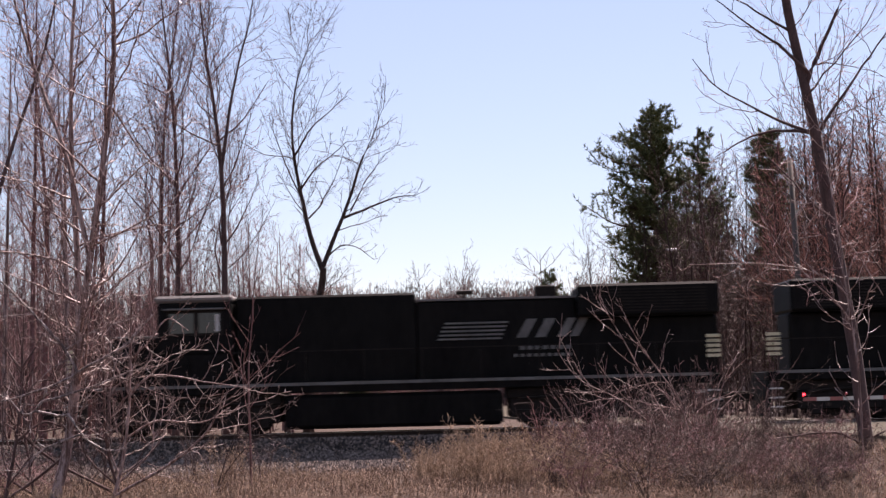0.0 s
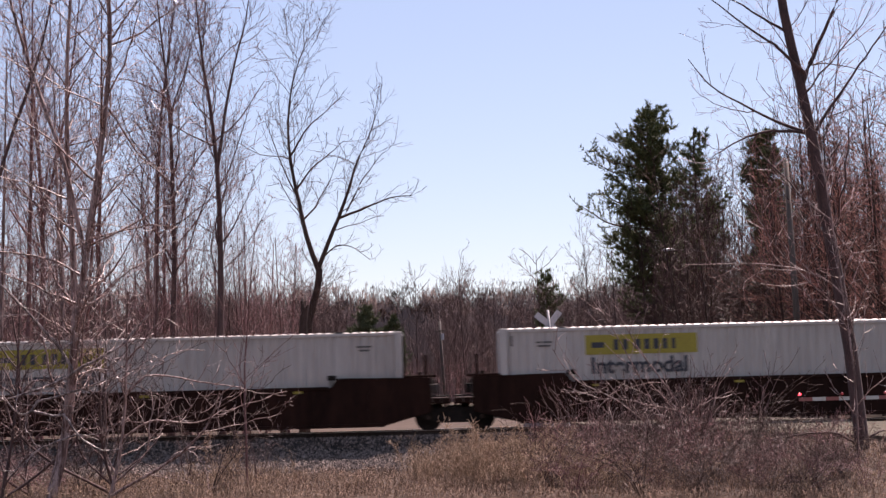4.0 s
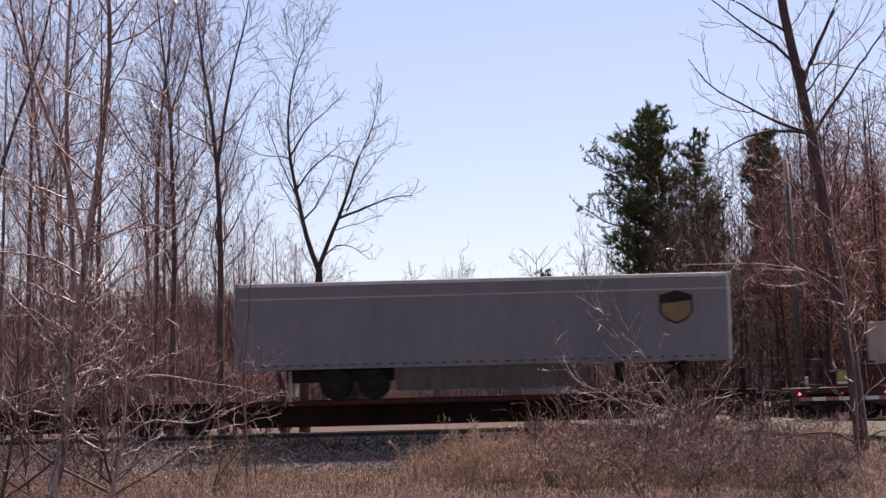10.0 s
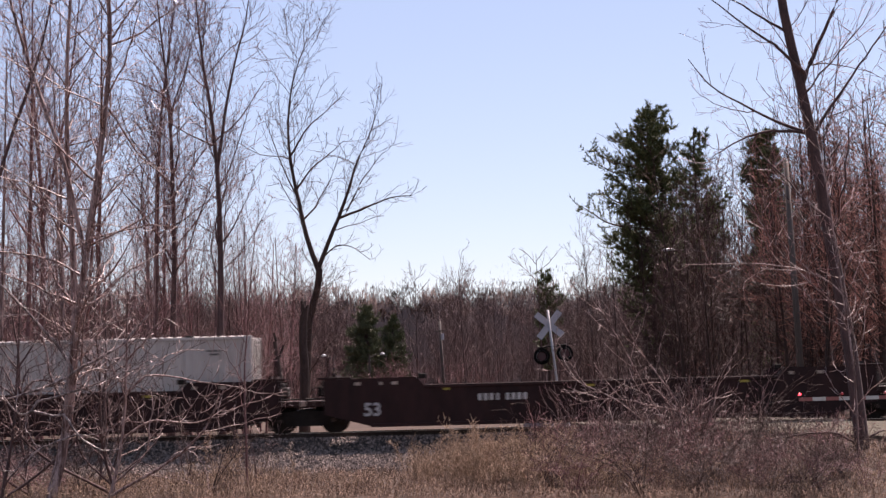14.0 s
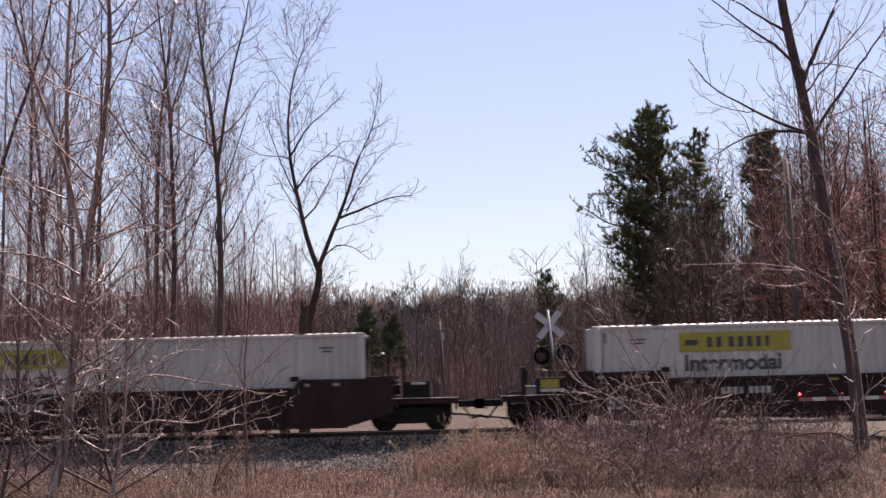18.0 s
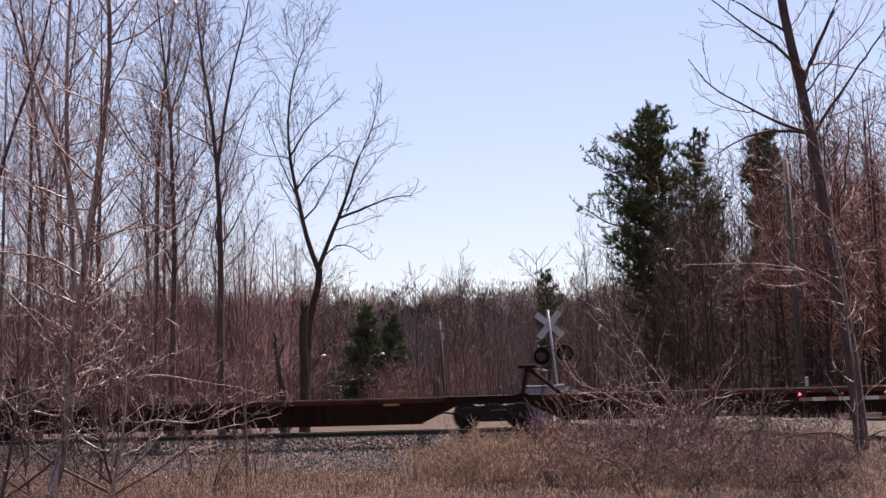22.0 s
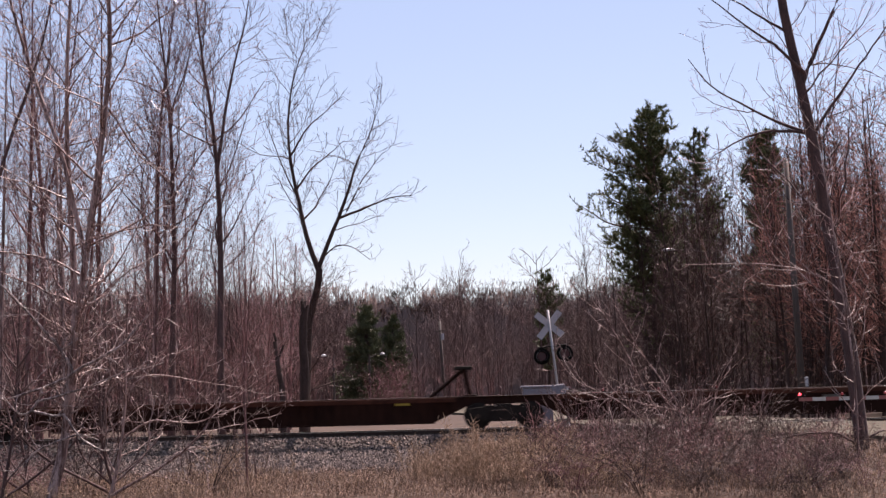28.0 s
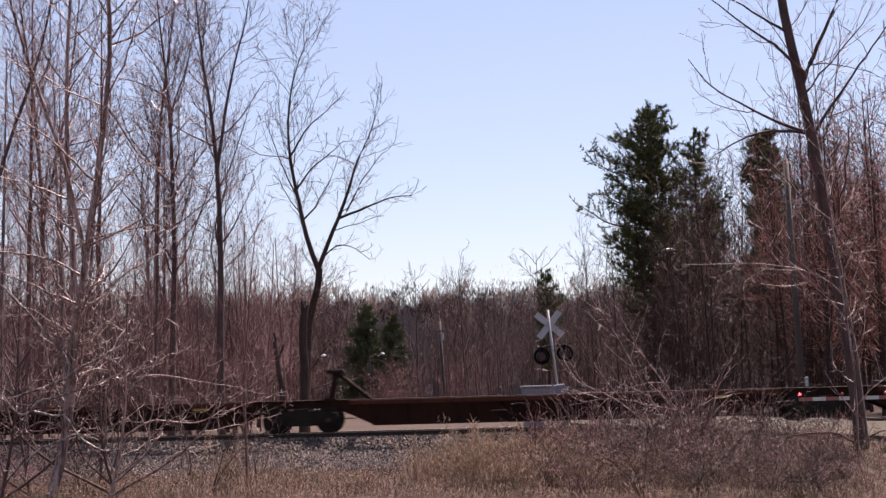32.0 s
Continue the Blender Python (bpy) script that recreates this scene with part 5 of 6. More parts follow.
# distance behind the woods: banks of brown forest, one behind the other, airy at the tops
def airy(name, base, height):
    """The far woods' colour, thinning to open twigs between two heights."""
    m = base.copy()
    m.name = name
    nt = m.node_tree
    N, L = nt.nodes.new, nt.links.new
    tc, mp, n1, n2, sep = N("ShaderNodeTexCoord"), N("ShaderNodeMapping"), N("ShaderNodeTexNoise"), N("ShaderNodeTexNoise"), N("ShaderNodeSeparateXYZ")
    mp.inputs["Scale"].default_value = (1.0, 0.3, 0.16)
    L(tc.outputs["Object"], mp.inputs[0])
    for n, k in ((n1, 4.2), (n2, 0.22)):
        n.inputs["Scale"].default_value, n.inputs["Detail"].default_value = k, 3.0
        L(mp.outputs[0] if n is n1 else tc.outputs["Object"], n.inputs["Vector"])
    L(tc.outputs["Object"], sep.inputs[0])
    up, mix, cut = N("ShaderNodeMapRange"), N("ShaderNodeMath"), N("ShaderNodeMapRange")
    up.inputs["From Min"].default_value, up.inputs["From Max"].default_value = 0.45 * height, 1.12 * height
    up.inputs["To Min"].default_value, up.inputs["To Max"].default_value = 0.45, -0.55
    L(sep.outputs["Z"], up.inputs["Value"])
    mix.operation = "ADD"
    L(n1.outputs["Fac"], mix.inputs[0])
    L(n2.outputs["Fac"], mix.inputs[1])
    add2 = N("ShaderNodeMath")
    add2.operation = "ADD"
    L(mix.outputs[0], add2.inputs[0])
    L(up.outputs[0], add2.inputs[1])
    cut.inputs["From Min"].default_value, cut.inputs["From Max"].default_value = 0.84, 1.06
    L(add2.outputs[0], cut.inputs["Value"])
    L(cut.outputs[0], nt.nodes["Principled BSDF"].inputs["Alpha"])
    return m


def ridge(seed, y, x, height):
    """A long bank of woods that leans back and closes behind."""
    g = np.random.default_rng(seed)
    rx = np.linspace(-x, x, 400)
    top = height * 1.12 + 0.8 * np.convolve(g.normal(size=rx.size), np.hanning(12) / 3, "same")
    rows = ((0, np.full_like(rx, -1.0)), (2, 0.5 * top), (4, top), (30, np.full_like(rx, -1.0)))
    co = np.stack([np.stack([rx, np.full_like(rx, y + d), z], -1) for d, z in rows])
    i = np.arange(co.shape[0] * co.shape[1]).reshape(co.shape[:2])
    q = np.stack([i[:-1, :-1], i[:-1, 1:], i[1:, 1:], i[1:, :-1]], -1).reshape(-1, 4)
    tagged(new("backdrop", mesh_of("backdrop", co, q, airy("far woods with open tops", FARWOOD, height))), "far brown wooded ridge", "backdrop", kind="structure")


for seed, y, x, height in ((8, 242, 105, 15.5), (9, 275, 140, 19.5), (10, 310, 420, 23.5)):
    ridge(seed, y, x, height)


# the larger trees, one by one
def grown(name, at, seed, stems, label, style="forked", bark=BARK, twig=TWIG, first=0.35, fine=1.0, rmin=0.007):
    ob = bare_tree(name, seed, 0, 0, style, bark, twig, stems=stems, fine=fine, rmin=rmin, first=first)
    ob.matrix_basis = pose(*at)
    return tagged(ob, label, "tree")


FORK = [([(-0.10, -1.76), (-0.05, 0.00), (0.00, 2.20), (0.08, 3.20), (0.42, 4.15), (0.55, 4.97)], 0.16, 0.125),
    ([(0.55, 4.97), (0.03, 6.34), (-0.18, 7.86), (-0.56, 9.39), (-0.64, 11.39), (-0.21, 13.02), (0.23, 14.08)], 0.115, 0.010),
    ([(0.55, 4.97), (1.33, 6.85), (1.74, 7.81), (2.10, 9.12), (2.65, 10.19), (2.80, 10.85)], 0.095, 0.010),
    ([(1.40, 6.90), (2.59, 7.35), (3.53, 7.72), (4.15, 7.75)], 0.06, 0.01),
    ([(-0.17, 8.08), (0.46, 9.06), (1.57, 9.95)], 0.05, 0.01),
    ([(-0.56, 9.39), (0.27, 10.59), (1.61, 11.68)], 0.05, 0.01),
    ([(-0.27, 7.64), (-0.83, 8.98), (-1.44, 10.70)], 0.04, 0.01),
    ([(0.76, 5.47), (1.27, 5.98), (1.92, 5.85), (2.50, 5.31)], 0.035, 0.008),
    ([(1.47, 7.09), (2.24, 8.39), (3.14, 9.43)], 0.04, 0.01)]
grown("forked_tree", (-5.32, 63.5, 1.06), 60, FORK, "bare forked tree with two spreading limbs beside the track", "forked", BARK_DARK, TWIG_DARK, 0.15, fine=1.1, rmin=0.008)

snag = tagged(new("tree_snag"), "broken grey dead trunk beside the track", "dead tree")
piece("trunk", mesh_of("trunk", *tube(*stem([(-0.05, 0, -1.7), (0.05, 0, 0.8), (-0.04, 0, 2.2), (0.05, 0, 3.4)], 0.20, 0.14, rng=np.random.default_rng(4), wob=0.01), 10), BARK_DARK), snag)
part("broken_top", rods(((0.03, 0, 3.3), (0.05, 0, 3.62), 0.11), ((0.12, 0.02, 3.2), (0.17, 0.0, 3.45), 0.07), sides=7), BARK_DARK, snag)
snag.matrix_basis = pose(-5.32, 61.9, 1.13)
stub = tagged(new("tree_snag"), "short splintered dead stump beside the track", "dead tree")
piece("trunk", mesh_of("trunk", *tube(*stem([(0.12, 0, -1.6), (0.08, 0, 0.4), (-0.08, 0, 1.6), (-0.12, 0.05, 2.2)], 0.14, 0.07, rng=np.random.default_rng(5), wob=0.012), 9), BARK_DARK), stub)
part("broken_top", rods(((-0.12, 0.05, 2.15), (-0.2, 0.05, 2.45), 0.05), ((-0.05, 0.03, 1.5), (0.16, 0.0, 2.0), 0.045), sides=6), BARK_DARK, stub)
stub.matrix_basis = pose(-6.12, 61.0, 1.1)

POPLAR = [([(0.0, 0.0, -1.8), (0.00, 0.00, 0.00), (0.01, -0.04, 3.31), (0.03, 0.01, 5.07), (-0.00, -0.02, 8.83), (-0.19, 0.03, 10.84), (-0.48, -0.04, 12.86), (-0.72, -0.11, 14.67), (-0.80, -0.16, 16.70)], 0.19, 0.02),
    ([(0.02, 0.00, 9.05), (0.34, 0.10, 11.27), (0.64, 0.18, 13.05), (1.11, 0.24, 14.84), (1.36, 0.26, 16.42)], 0.08, 0.015)]
grown("bare_tree", (-8.69, 64.0, 1.06), 61, POPLAR, "tall bare poplar with upswept branches", "poplar", BARK_MID, TWIG, 0.3, fine=1.2, rmin=0.0085)
POPLAR_B = [([(0.0, 0.0, -1.8), (0.00, 0.00, 0.00), (0.15, 0.08, 3.41), (0.22, 0.16, 5.45), (0.20, 0.23, 7.04), (0.09, 0.22, 9.33), (0.14, 0.20, 11.63), (-0.13, 0.29, 13.48), (-0.38, 0.34, 15.81), (-0.54, 0.38, 17.69)], 0.17, 0.02),
    ([(0.15, 0.00, 8.64), (-0.63, -0.05, 9.58), (-1.65, -0.10, 10.75), (-2.09, -0.11, 12.61)], 0.05, 0.01),
    ([(0.14, 0.00, 11.40), (0.66, 0.25, 13.23), (1.15, 0.39, 15.31)], 0.05, 0.01)]
grown("bare_tree", (-10.96, 66.0, 1.10), 62, POPLAR_B, "tall bare poplar with upswept branches", "poplar", BARK_MID, TWIG, 0.3, fine=1.1, rmin=0.0085)
POPLAR_C = [([(0.0, 0.0, -1.8), (0.00, 0.00, 0.00), (0.14, 0.02, 6.08), (0.22, -0.04, 9.14), (0.37, -0.12, 11.97), (0.83, -0.14, 15.30), (1.10, -0.05, 17.70)], 0.13, 0.02)]
grown("bare_tree", (-12.01, 68.0, 1.11), 63, POPLAR_C, "tall slim bare poplar", "poplar", BARK_MID, TWIG, 0.3, fine=1.2, rmin=0.0085)
POPLAR_D = [([(0.0, 0.0, -1.8), (0.00, 0.00, 0.00), (0.22, -0.05, 5.06), (0.28, -0.13, 7.47), (0.10, -0.07, 9.90), (-0.17, -0.00, 13.57), (-0.69, -0.07, 16.78), (-0.87, -0.15, 18.77)], 0.17, 0.03),
    ([(0.28, 0.00, 7.47), (1.03, -0.20, 11.09), (1.54, -0.10, 14.75), (1.80, -0.12, 17.71)], 0.08, 0.02)]
grown("bare_tree", (-17.18, 70.0, 1.23), 64, POPLAR_D, "tall bare tree with two stems", "poplar", BARK, TWIG, 0.25, fine=1.2, rmin=0.0085)
LEANER = [([(-0.9, 0.1, -4.8), (0.00, 0.00, 0.00), (0.92, -0.07, 3.92), (1.53, -0.14, 5.44), (1.99, -0.17, 6.66), (2.46, -0.11, 8.66), (2.65, -0.10, 9.59)], 0.08, 0.02)]
grown("bare_tree", (-12.74, 44.0, 3.59), 65, LEANER, "leaning bare tree before the track", "sparse", BARK_MID, TWIG, 0.4, fine=0.8)

# pale many-stemmed tree before the track, its sunlit strips painted into the bark
CLUMP = [([(0.00, 0.00), (0.20, 0.92), (0.38, 1.71), (0.42, 2.59), (0.45, 3.73), (0.47, 4.62), (0.39, 5.54), (0.33, 6.21), (0.25, 7.86), (0.29, 8.61), (0.22, 9.65), (0.30, 11.03), (0.45, 11.79)], 0.125, 0.03),
    ([(0.34, 1.50), (0.48, 2.40), (0.60, 3.40), (0.76, 4.60), (0.93, 5.52), (1.12, 6.60), (1.30, 7.76), (1.45, 9.06), (1.52, 10.10), (1.47, 11.00), (1.45, 11.77)], 0.095, 0.045),
    ([(0.40, 5.44), (0.39, 6.08), (0.30, 7.17), (0.01, 8.13), (-0.30, 8.97), (-0.53, 9.73), (-0.84, 11.06), (-0.97, 11.70)], 0.06, 0.025),
    ([(1.51, 10.05), (1.74, 10.55), (2.01, 11.05)], 0.03, 0.012),
    ([(1.41, 8.60), (1.93, 7.47), (2.64, 6.83)], 0.026, 0.012),
    ([(0.33, 6.21), (0.98, 6.27), (1.24, 6.66), (1.49, 6.99)], 0.024, 0.012),
    ([(0.37, 5.69), (-0.44, 6.58), (-0.99, 7.15)], 0.026, 0.01)]
CLUMP_LOW = [([(0.42, 2.69), (0.69, 2.89), (1.16, 3.11), (1.53, 3.29), (1.74, 3.50), (2.17, 4.02)], 0.041, 0.018),
    ([(0.44, 3.03), (0.16, 3.47), (-0.38, 4.06), (-1.12, 4.80)], 0.041, 0.020),
    ([(0.45, 3.40), (0.97, 3.68), (1.85, 3.90)], 0.027, 0.010),
    ([(0.42, 2.64), (-0.39, 2.34), (-1.13, 2.17)], 0.031, 0.014),
    ([(0.28, 1.33), (-0.22, 1.46), (-0.58, 1.84), (-0.93, 2.36)], 0.034, 0.014),
    ([(0.38, 1.87), (0.75, 2.18), (1.77, 2.65), (2.23, 2.84)], 0.030, 0.011),
    ([(0.30, 1.18), (0.58, 1.51), (0.86, 1.97), (0.77, 2.41)], 0.031, 0.011),
    ([(0.38, 1.63), (0.77, 1.23), (1.16, 1.10), (1.56, 1.17)], 0.027, 0.011),
    ([(0.28, 1.14), (-0.34, 1.10), (-0.83, 0.69)], 0.027, 0.011)]
clump = grown("bare_tree", (-8.63, 36.0, -0.90), 68, CLUMP, "many-stemmed bare tree before the track, sunlit patches painted on its pale boughs", "hooked", BARK_SUN_STREAKED, TWIG_SUN_PATCHED, 0.1, fine=0.9, rmin=0.0085)
boughs = bare_tree("bare_tree", 75, 0, 0, "hooked", BARK_SUN_PATCHED, TWIG_SUN_PATCHED, stems=CLUMP_LOW, fine=1.0, rmin=0.0085, first=0.1)
for ob in list(boughs.children):
    ob.name = "crown"
    tagged(hang(ob, clump), "pale low boughs with painted sunlit patches and upturned spurs")
bpy.data.objects.remove(boughs)
LOW = [([(0.00, 0.00), (0.36, 1.47), (0.40, 2.63), (0.46, 3.57), (0.54, 4.57)], 0.043, 0.016),
    ([(0.05, 0.12), (1.17, 0.71), (2.00, 1.29), (2.41, 1.89), (2.58, 2.40)], 0.037, 0.014),
    ([(0.38, 2.33), (0.85, 2.85), (1.74, 2.65), (2.42, 2.48), (3.06, 2.38)], 0.028, 0.010),
    ([(0.34, 1.41), (0.97, 1.83), (1.52, 1.71), (2.00, 1.67), (2.55, 2.00)], 0.028, 0.010),
    ([(0.17, 0.61), (-0.09, 1.23), (0.02, 1.75), (-0.04, 2.47), (0.13, 3.08)], 0.024, 0.009),
    ([(0.44, 3.07), (0.94, 3.56), (1.26, 4.05), (1.75, 3.66)], 0.024, 0.009),
    ([(0.10, 0.37), (0.88, 1.08), (0.93, 1.72), (1.09, 2.31)], 0.024, 0.009),
    ([(0.40, 2.45), (0.00, 3.09), (-0.37, 3.22)], 0.020, 0.009)]
grown("bare_tree", (-7.46, 36.5, -0.96), 67, LOW, "low pale bare tree with arching stems and painted sunlit streaks", "webbed", BARK_SUN_STREAKED, TWIG_SUN_PATCHED, 0.12, fine=0.7, rmin=0.0075)
grown("bare_tree", (-9.95, 36.9, -1.0), 78, [([(p[0] * 0.8, p[1]) for p in line], a, b) for line, a, b in LOW], "low brown bare tree with arching stems", "webbed", BARK_MID, TWIG, 0.12, fine=0.7, rmin=0.0075)
for x, y, turn, bark, twig in ((-9.9, 39.5, 150, BARK_MID, TWIG_DARK), (-9.0, 43.0, 60, BARK_MID, TWIG_DARK), (-7.6, 38.2, 200, BARK_MID, TWIG_DARK)):
    ob = bare_tree("bare_tree", int(x * -10), 0, 0, "webbed", bark, twig, stems=LOW, fine=0.8, first=0.12, rmin=0.008)
    ob.matrix_basis = pose(x, y, -1.05, 0, 0, turn)
    tagged(ob, "low brown bare tree with arching stems", "tree")
SAPLING = [([(0.00, 0.00, 0.00), (-0.02, -0.01, 2.00), (-0.08, -0.05, 2.84), (-0.01, 0.00, 3.96), (0.10, 0.06, 5.07), (0.23, 0.03, 6.20)], 0.035, 0.008),
    ([(-0.02, 0.00, 2.14), (0.36, 0.05, 2.69), (0.52, -0.00, 3.38)], 0.012, 0.005),
    ([(-0.05, 0.00, 2.70), (-0.39, -0.13, 3.41), (-0.45, -0.31, 4.11)], 0.012, 0.005)]
grown("bare_tree", (-4.98, 41.0, -1.2), 68, SAPLING, "slender bare sapling before the track", "maple", BARK, TWIG, 0.2, fine=0.5)

# tall leaning tree by the near road verge
ROADSIDE = [([(0.00, 0.00), (-0.14, 2.70), (-0.28, 3.87), (-0.51, 5.48), (-0.66, 6.72), (-0.83, 7.82), (-1.04, 9.08), (-1.24, 10.22), (-1.38, 11.43), (-1.51, 12.37)], 0.175, 0.10),
    ([(-0.96, 9.14), (-0.67, 9.94), (-0.33, 10.73), (0.05, 11.79)], 0.07, 0.02),
    ([(-0.87, 8.05), (-1.88, 8.19), (-2.66, 7.93), (-3.29, 7.56)], 0.045, 0.009),
    ([(-0.90, 8.11), (-1.71, 8.38), (-2.46, 8.87), (-3.23, 9.20), (-3.73, 9.82)], 0.045, 0.009),
    ([(-1.11, 9.48), (-1.68, 10.10), (-2.12, 10.44), (-2.70, 10.86), (-3.40, 11.41)], 0.05, 0.01),
    ([(-0.85, 7.95), (-0.31, 8.80), (0.41, 9.77), (1.12, 10.69)], 0.05, 0.012),
    ([(-1.26, 10.49), (-2.16, 11.05), (-2.81, 11.47)], 0.04, 0.01),
    ([(-0.01, 0.77), (-0.50, 1.10), (-1.51, 1.01), (-2.16, 0.91)], 0.035, 0.012),
    ([(-0.01, 0.90), (0.49, 1.10), (0.91, 1.13)], 0.03, 0.01)]
grown("roadside_tree", (9.51, 38.0, -1.0), 69, ROADSIDE, "tall leaning bare tree with long arching limbs", "sparse", BARK_MID, TWIG, 0.15, fine=1.0, rmin=0.0065)
VERGE = [([(0.00, 0.00), (0.03, 1.45), (0.07, 2.97), (-0.04, 3.67), (-0.14, 4.37), (-0.24, 5.28), (-0.37, 6.56), (-0.51, 7.62), (-0.62, 8.96), (-0.60, 10.51)], 0.032, 0.010),
    ([(-0.35, 6.40), (-0.21, 5.96), (0.25, 5.49), (0.72, 4.60)], 0.024, 0.010),
    ([(-0.14, 4.12), (-0.14, 4.98), (0.02, 5.50), (0.33, 5.60), (0.75, 5.63)], 0.024, 0.010),
    ([(-0.10, 3.74), (0.02, 4.15), (0.17, 4.42), (0.33, 4.80)], 0.026, 0.012),
    ([(-0.22, 4.56), (-0.59, 5.03), (-1.18, 5.23), (-1.78, 5.36), (-2.81, 5.42), (-3.63, 5.41)], 0.020, 0.008),
    ([(-0.14, 3.99), (-0.62, 4.54), (-1.11, 5.01), (-1.69, 5.70), (-2.02, 6.38), (-2.73, 7.38), (-3.24, 7.85)], 0.019, 0.007),
    ([(-0.36, 6.21), (-0.60, 6.53), (-1.17, 7.11), (-1.70, 7.66)], 0.018, 0.007)]
grown("bare_tree", (9.04, 36.8, -1.41), 70, VERGE, "slender pale bare tree by the road verge, with painted sunlit streaks", "spurred", BARK_SUN_STREAKED, TWIG_SUN_PATCHED, 0.12, fine=0.9, rmin=0.008)
WHIPS = [([(0.00, 0.00), (-0.32, 1.60), (-0.61, 2.09), (-1.03, 2.64), (-1.42, 3.31), (-1.71, 3.89)], 0.024, 0.01),
    ([(-0.06, 0.00), (-0.85, 1.37), (-1.61, 2.90), (-2.13, 3.79), (-2.42, 4.41)], 0.022, 0.009),
    ([(0.06, -0.00), (0.53, 1.26), (0.66, 1.81), (0.78, 2.39), (1.07, 2.79)], 0.022, 0.009),
    ([(-0.11, 0.00), (-1.07, 1.02), (-2.04, 1.88), (-2.99, 2.22), (-3.46, 3.08)], 0.02, 0.008),
    ([(-0.03, 0.00), (-0.23, 1.37), (0.41, 1.73), (0.96, 1.96)], 0.02, 0.008),
    ([(-0.11, 0.00), (0.23, 1.24), (-0.94, 1.64), (-2.04, 1.91), (-3.05, 1.71)], 0.018, 0.007)]
grown("shrub", (6.18, 42.0, -0.84), 74, WHIPS, "bare shrub with long pale leaning whips and painted sunlit streaks", "whip", BARK_SUN_STREAKED, TWIG_SUN_PATCHED, 0.2, fine=0.9, rmin=0.007)


def conifer(name, seed, height, spread, low, shape, mat, label, lift=1.0, dense=12, leafy=0.0, arms=(), tuft=0.20, ragged=0.0):
    """An evergreen: trunk and limbs in one mesh, tufts of needles along the shoots in another; below the share leafy the limbs thin out to bare wood."""
    rng = np.random.default_rng(seed)
    trunk = stem([(0, 0, -0.4), (0.1, 0, height * 0.5), (0, 0, height)], 0.016 * height, 0.03, K=16, rng=rng, wob=0.01)
    n = int(height * dense)
    z = low + (height * 0.985 - low) * (np.arange(n) + rng.random(n)) / n
    u = (z - low) / (height - low)
    a = rng.uniform(0, 6.283, n)
    reach = spread * shape(u) * (0.45 + 0.75 * rng.random(n)) * (1 + ragged * np.sin(2.3 * z + 2 * a) * np.sin(1.1 * z - a))
    for k, (az, aa, ar) in enumerate(arms):
        z[k], a[k], reach[k] = az, aa, ar
    K = 7
    s = np.linspace(0, 1, K)
    P = np.zeros((n, K, 3))
    P[..., 0] = np.cos(a)[:, None] * reach[:, None] * s
    P[..., 1] = np.sin(a)[:, None] * reach[:, None] * s
    P[..., 2] = z[:, None] + reach[:, None] * (0.06 * s + 0.30 * s ** 2.5 * lift)
    P += np.cumsum(rng.normal(size=P.shape) * 0.02, axis=1) * reach[:, None, None]
    R = 0.040 * (1 - 0.8 * s)[None] * (0.4 + reach / spread)[:, None]
    sub = sprout(P, R, rng, 0.17, 0.25, 1.0, 55, 0.36, 0.25, 1.0, 0.40, 4, 0.16, 0.008, 0.45)
    c = np.concatenate([sub[0][:, 1:].reshape(-1, 3), 0.5 * (sub[0][:, 1:-1] + sub[0][:, 2:]).reshape(-1, 3), P[:, 1:].reshape(-1, 3)])
    along = np.concatenate([np.repeat(sub[0][:, -1] - sub[0][:, 1], 3, axis=0), np.repeat(sub[0][:, -1] - sub[0][:, 1], 2, axis=0), np.repeat(P[:, -1] - P[:, -2], K - 1, axis=0)])
    keep = rng.random(len(c)) < np.clip((c[:, 2] / height - leafy + 0.10) / 0.20, 0.10 if leafy else 1.0, 1)
    c, along = c[keep], along[keep]
    along /= np.linalg.norm(along, axis=1, keepdims=True) + 1e-9
    m = 7
    d = rng.normal(size=(len(c), m, 3)) * 0.75 + along[:, None, :] * 0.9 + np.array([0, 0, 0.25])
    d /= np.linalg.norm(d, axis=2, keepdims=True)
    w = np.cross(d, rng.normal(size=d.shape))
    w /= np.linalg.norm(w, axis=2, keepdims=True) + 1e-9
    ln = tuft * (0.6 + 0.7 * rng.random((len(c), m, 1)))
    co = np.stack([c[:, None, :] + w * 0.027, c[:, None, :] - w * 0.027, c[:, None, :] + d * ln], 2).reshape(-1, 3)
    t = new(name)
    piece("trunk", mesh_of("trunk", *joined([trunk, (P, R), sub], [8, 4, 3]), BARK_DARK), t)
    piece("crown", mesh_of("crown", co, np.arange(len(co)).reshape(-1, 3), mat, smooth=False), t)
    return tagged(t, label, "conifer")


def pine_shape(u):
    return np.interp(u, [0, 0.25, 0.6, 0.85, 1.0], [0.55, 0.85, 0.85, 0.66, 0.30])


def spruce_shape(u):
    return np.interp(u, [0, 0.3, 0.82, 1.0], [1.0, 0.92, 0.45, 0.06])


def column_shape(u):
    return np.interp(u, [0, 0.5, 0.85, 1.0], [1.0, 0.85, 0.7, 0.35])


pine = conifer("pine_tree", 71, 16.9, 2.1, 3.0, pine_shape, NEEDLE, "tall dark green pine with ragged limbs", 1.0, 15, 0.42, ((13.9, 3.2, 2.8), (13.2, 2.9, 3.2), (12.4, 3.4, 2.4), (10.3, 3.1, 3.5), (14.8, 3.0, 2.0), (11.2, 2.8, 2.6)), 0.26, 0.4)
pine.matrix_basis = pose(11.35, 90.0, -0.5)
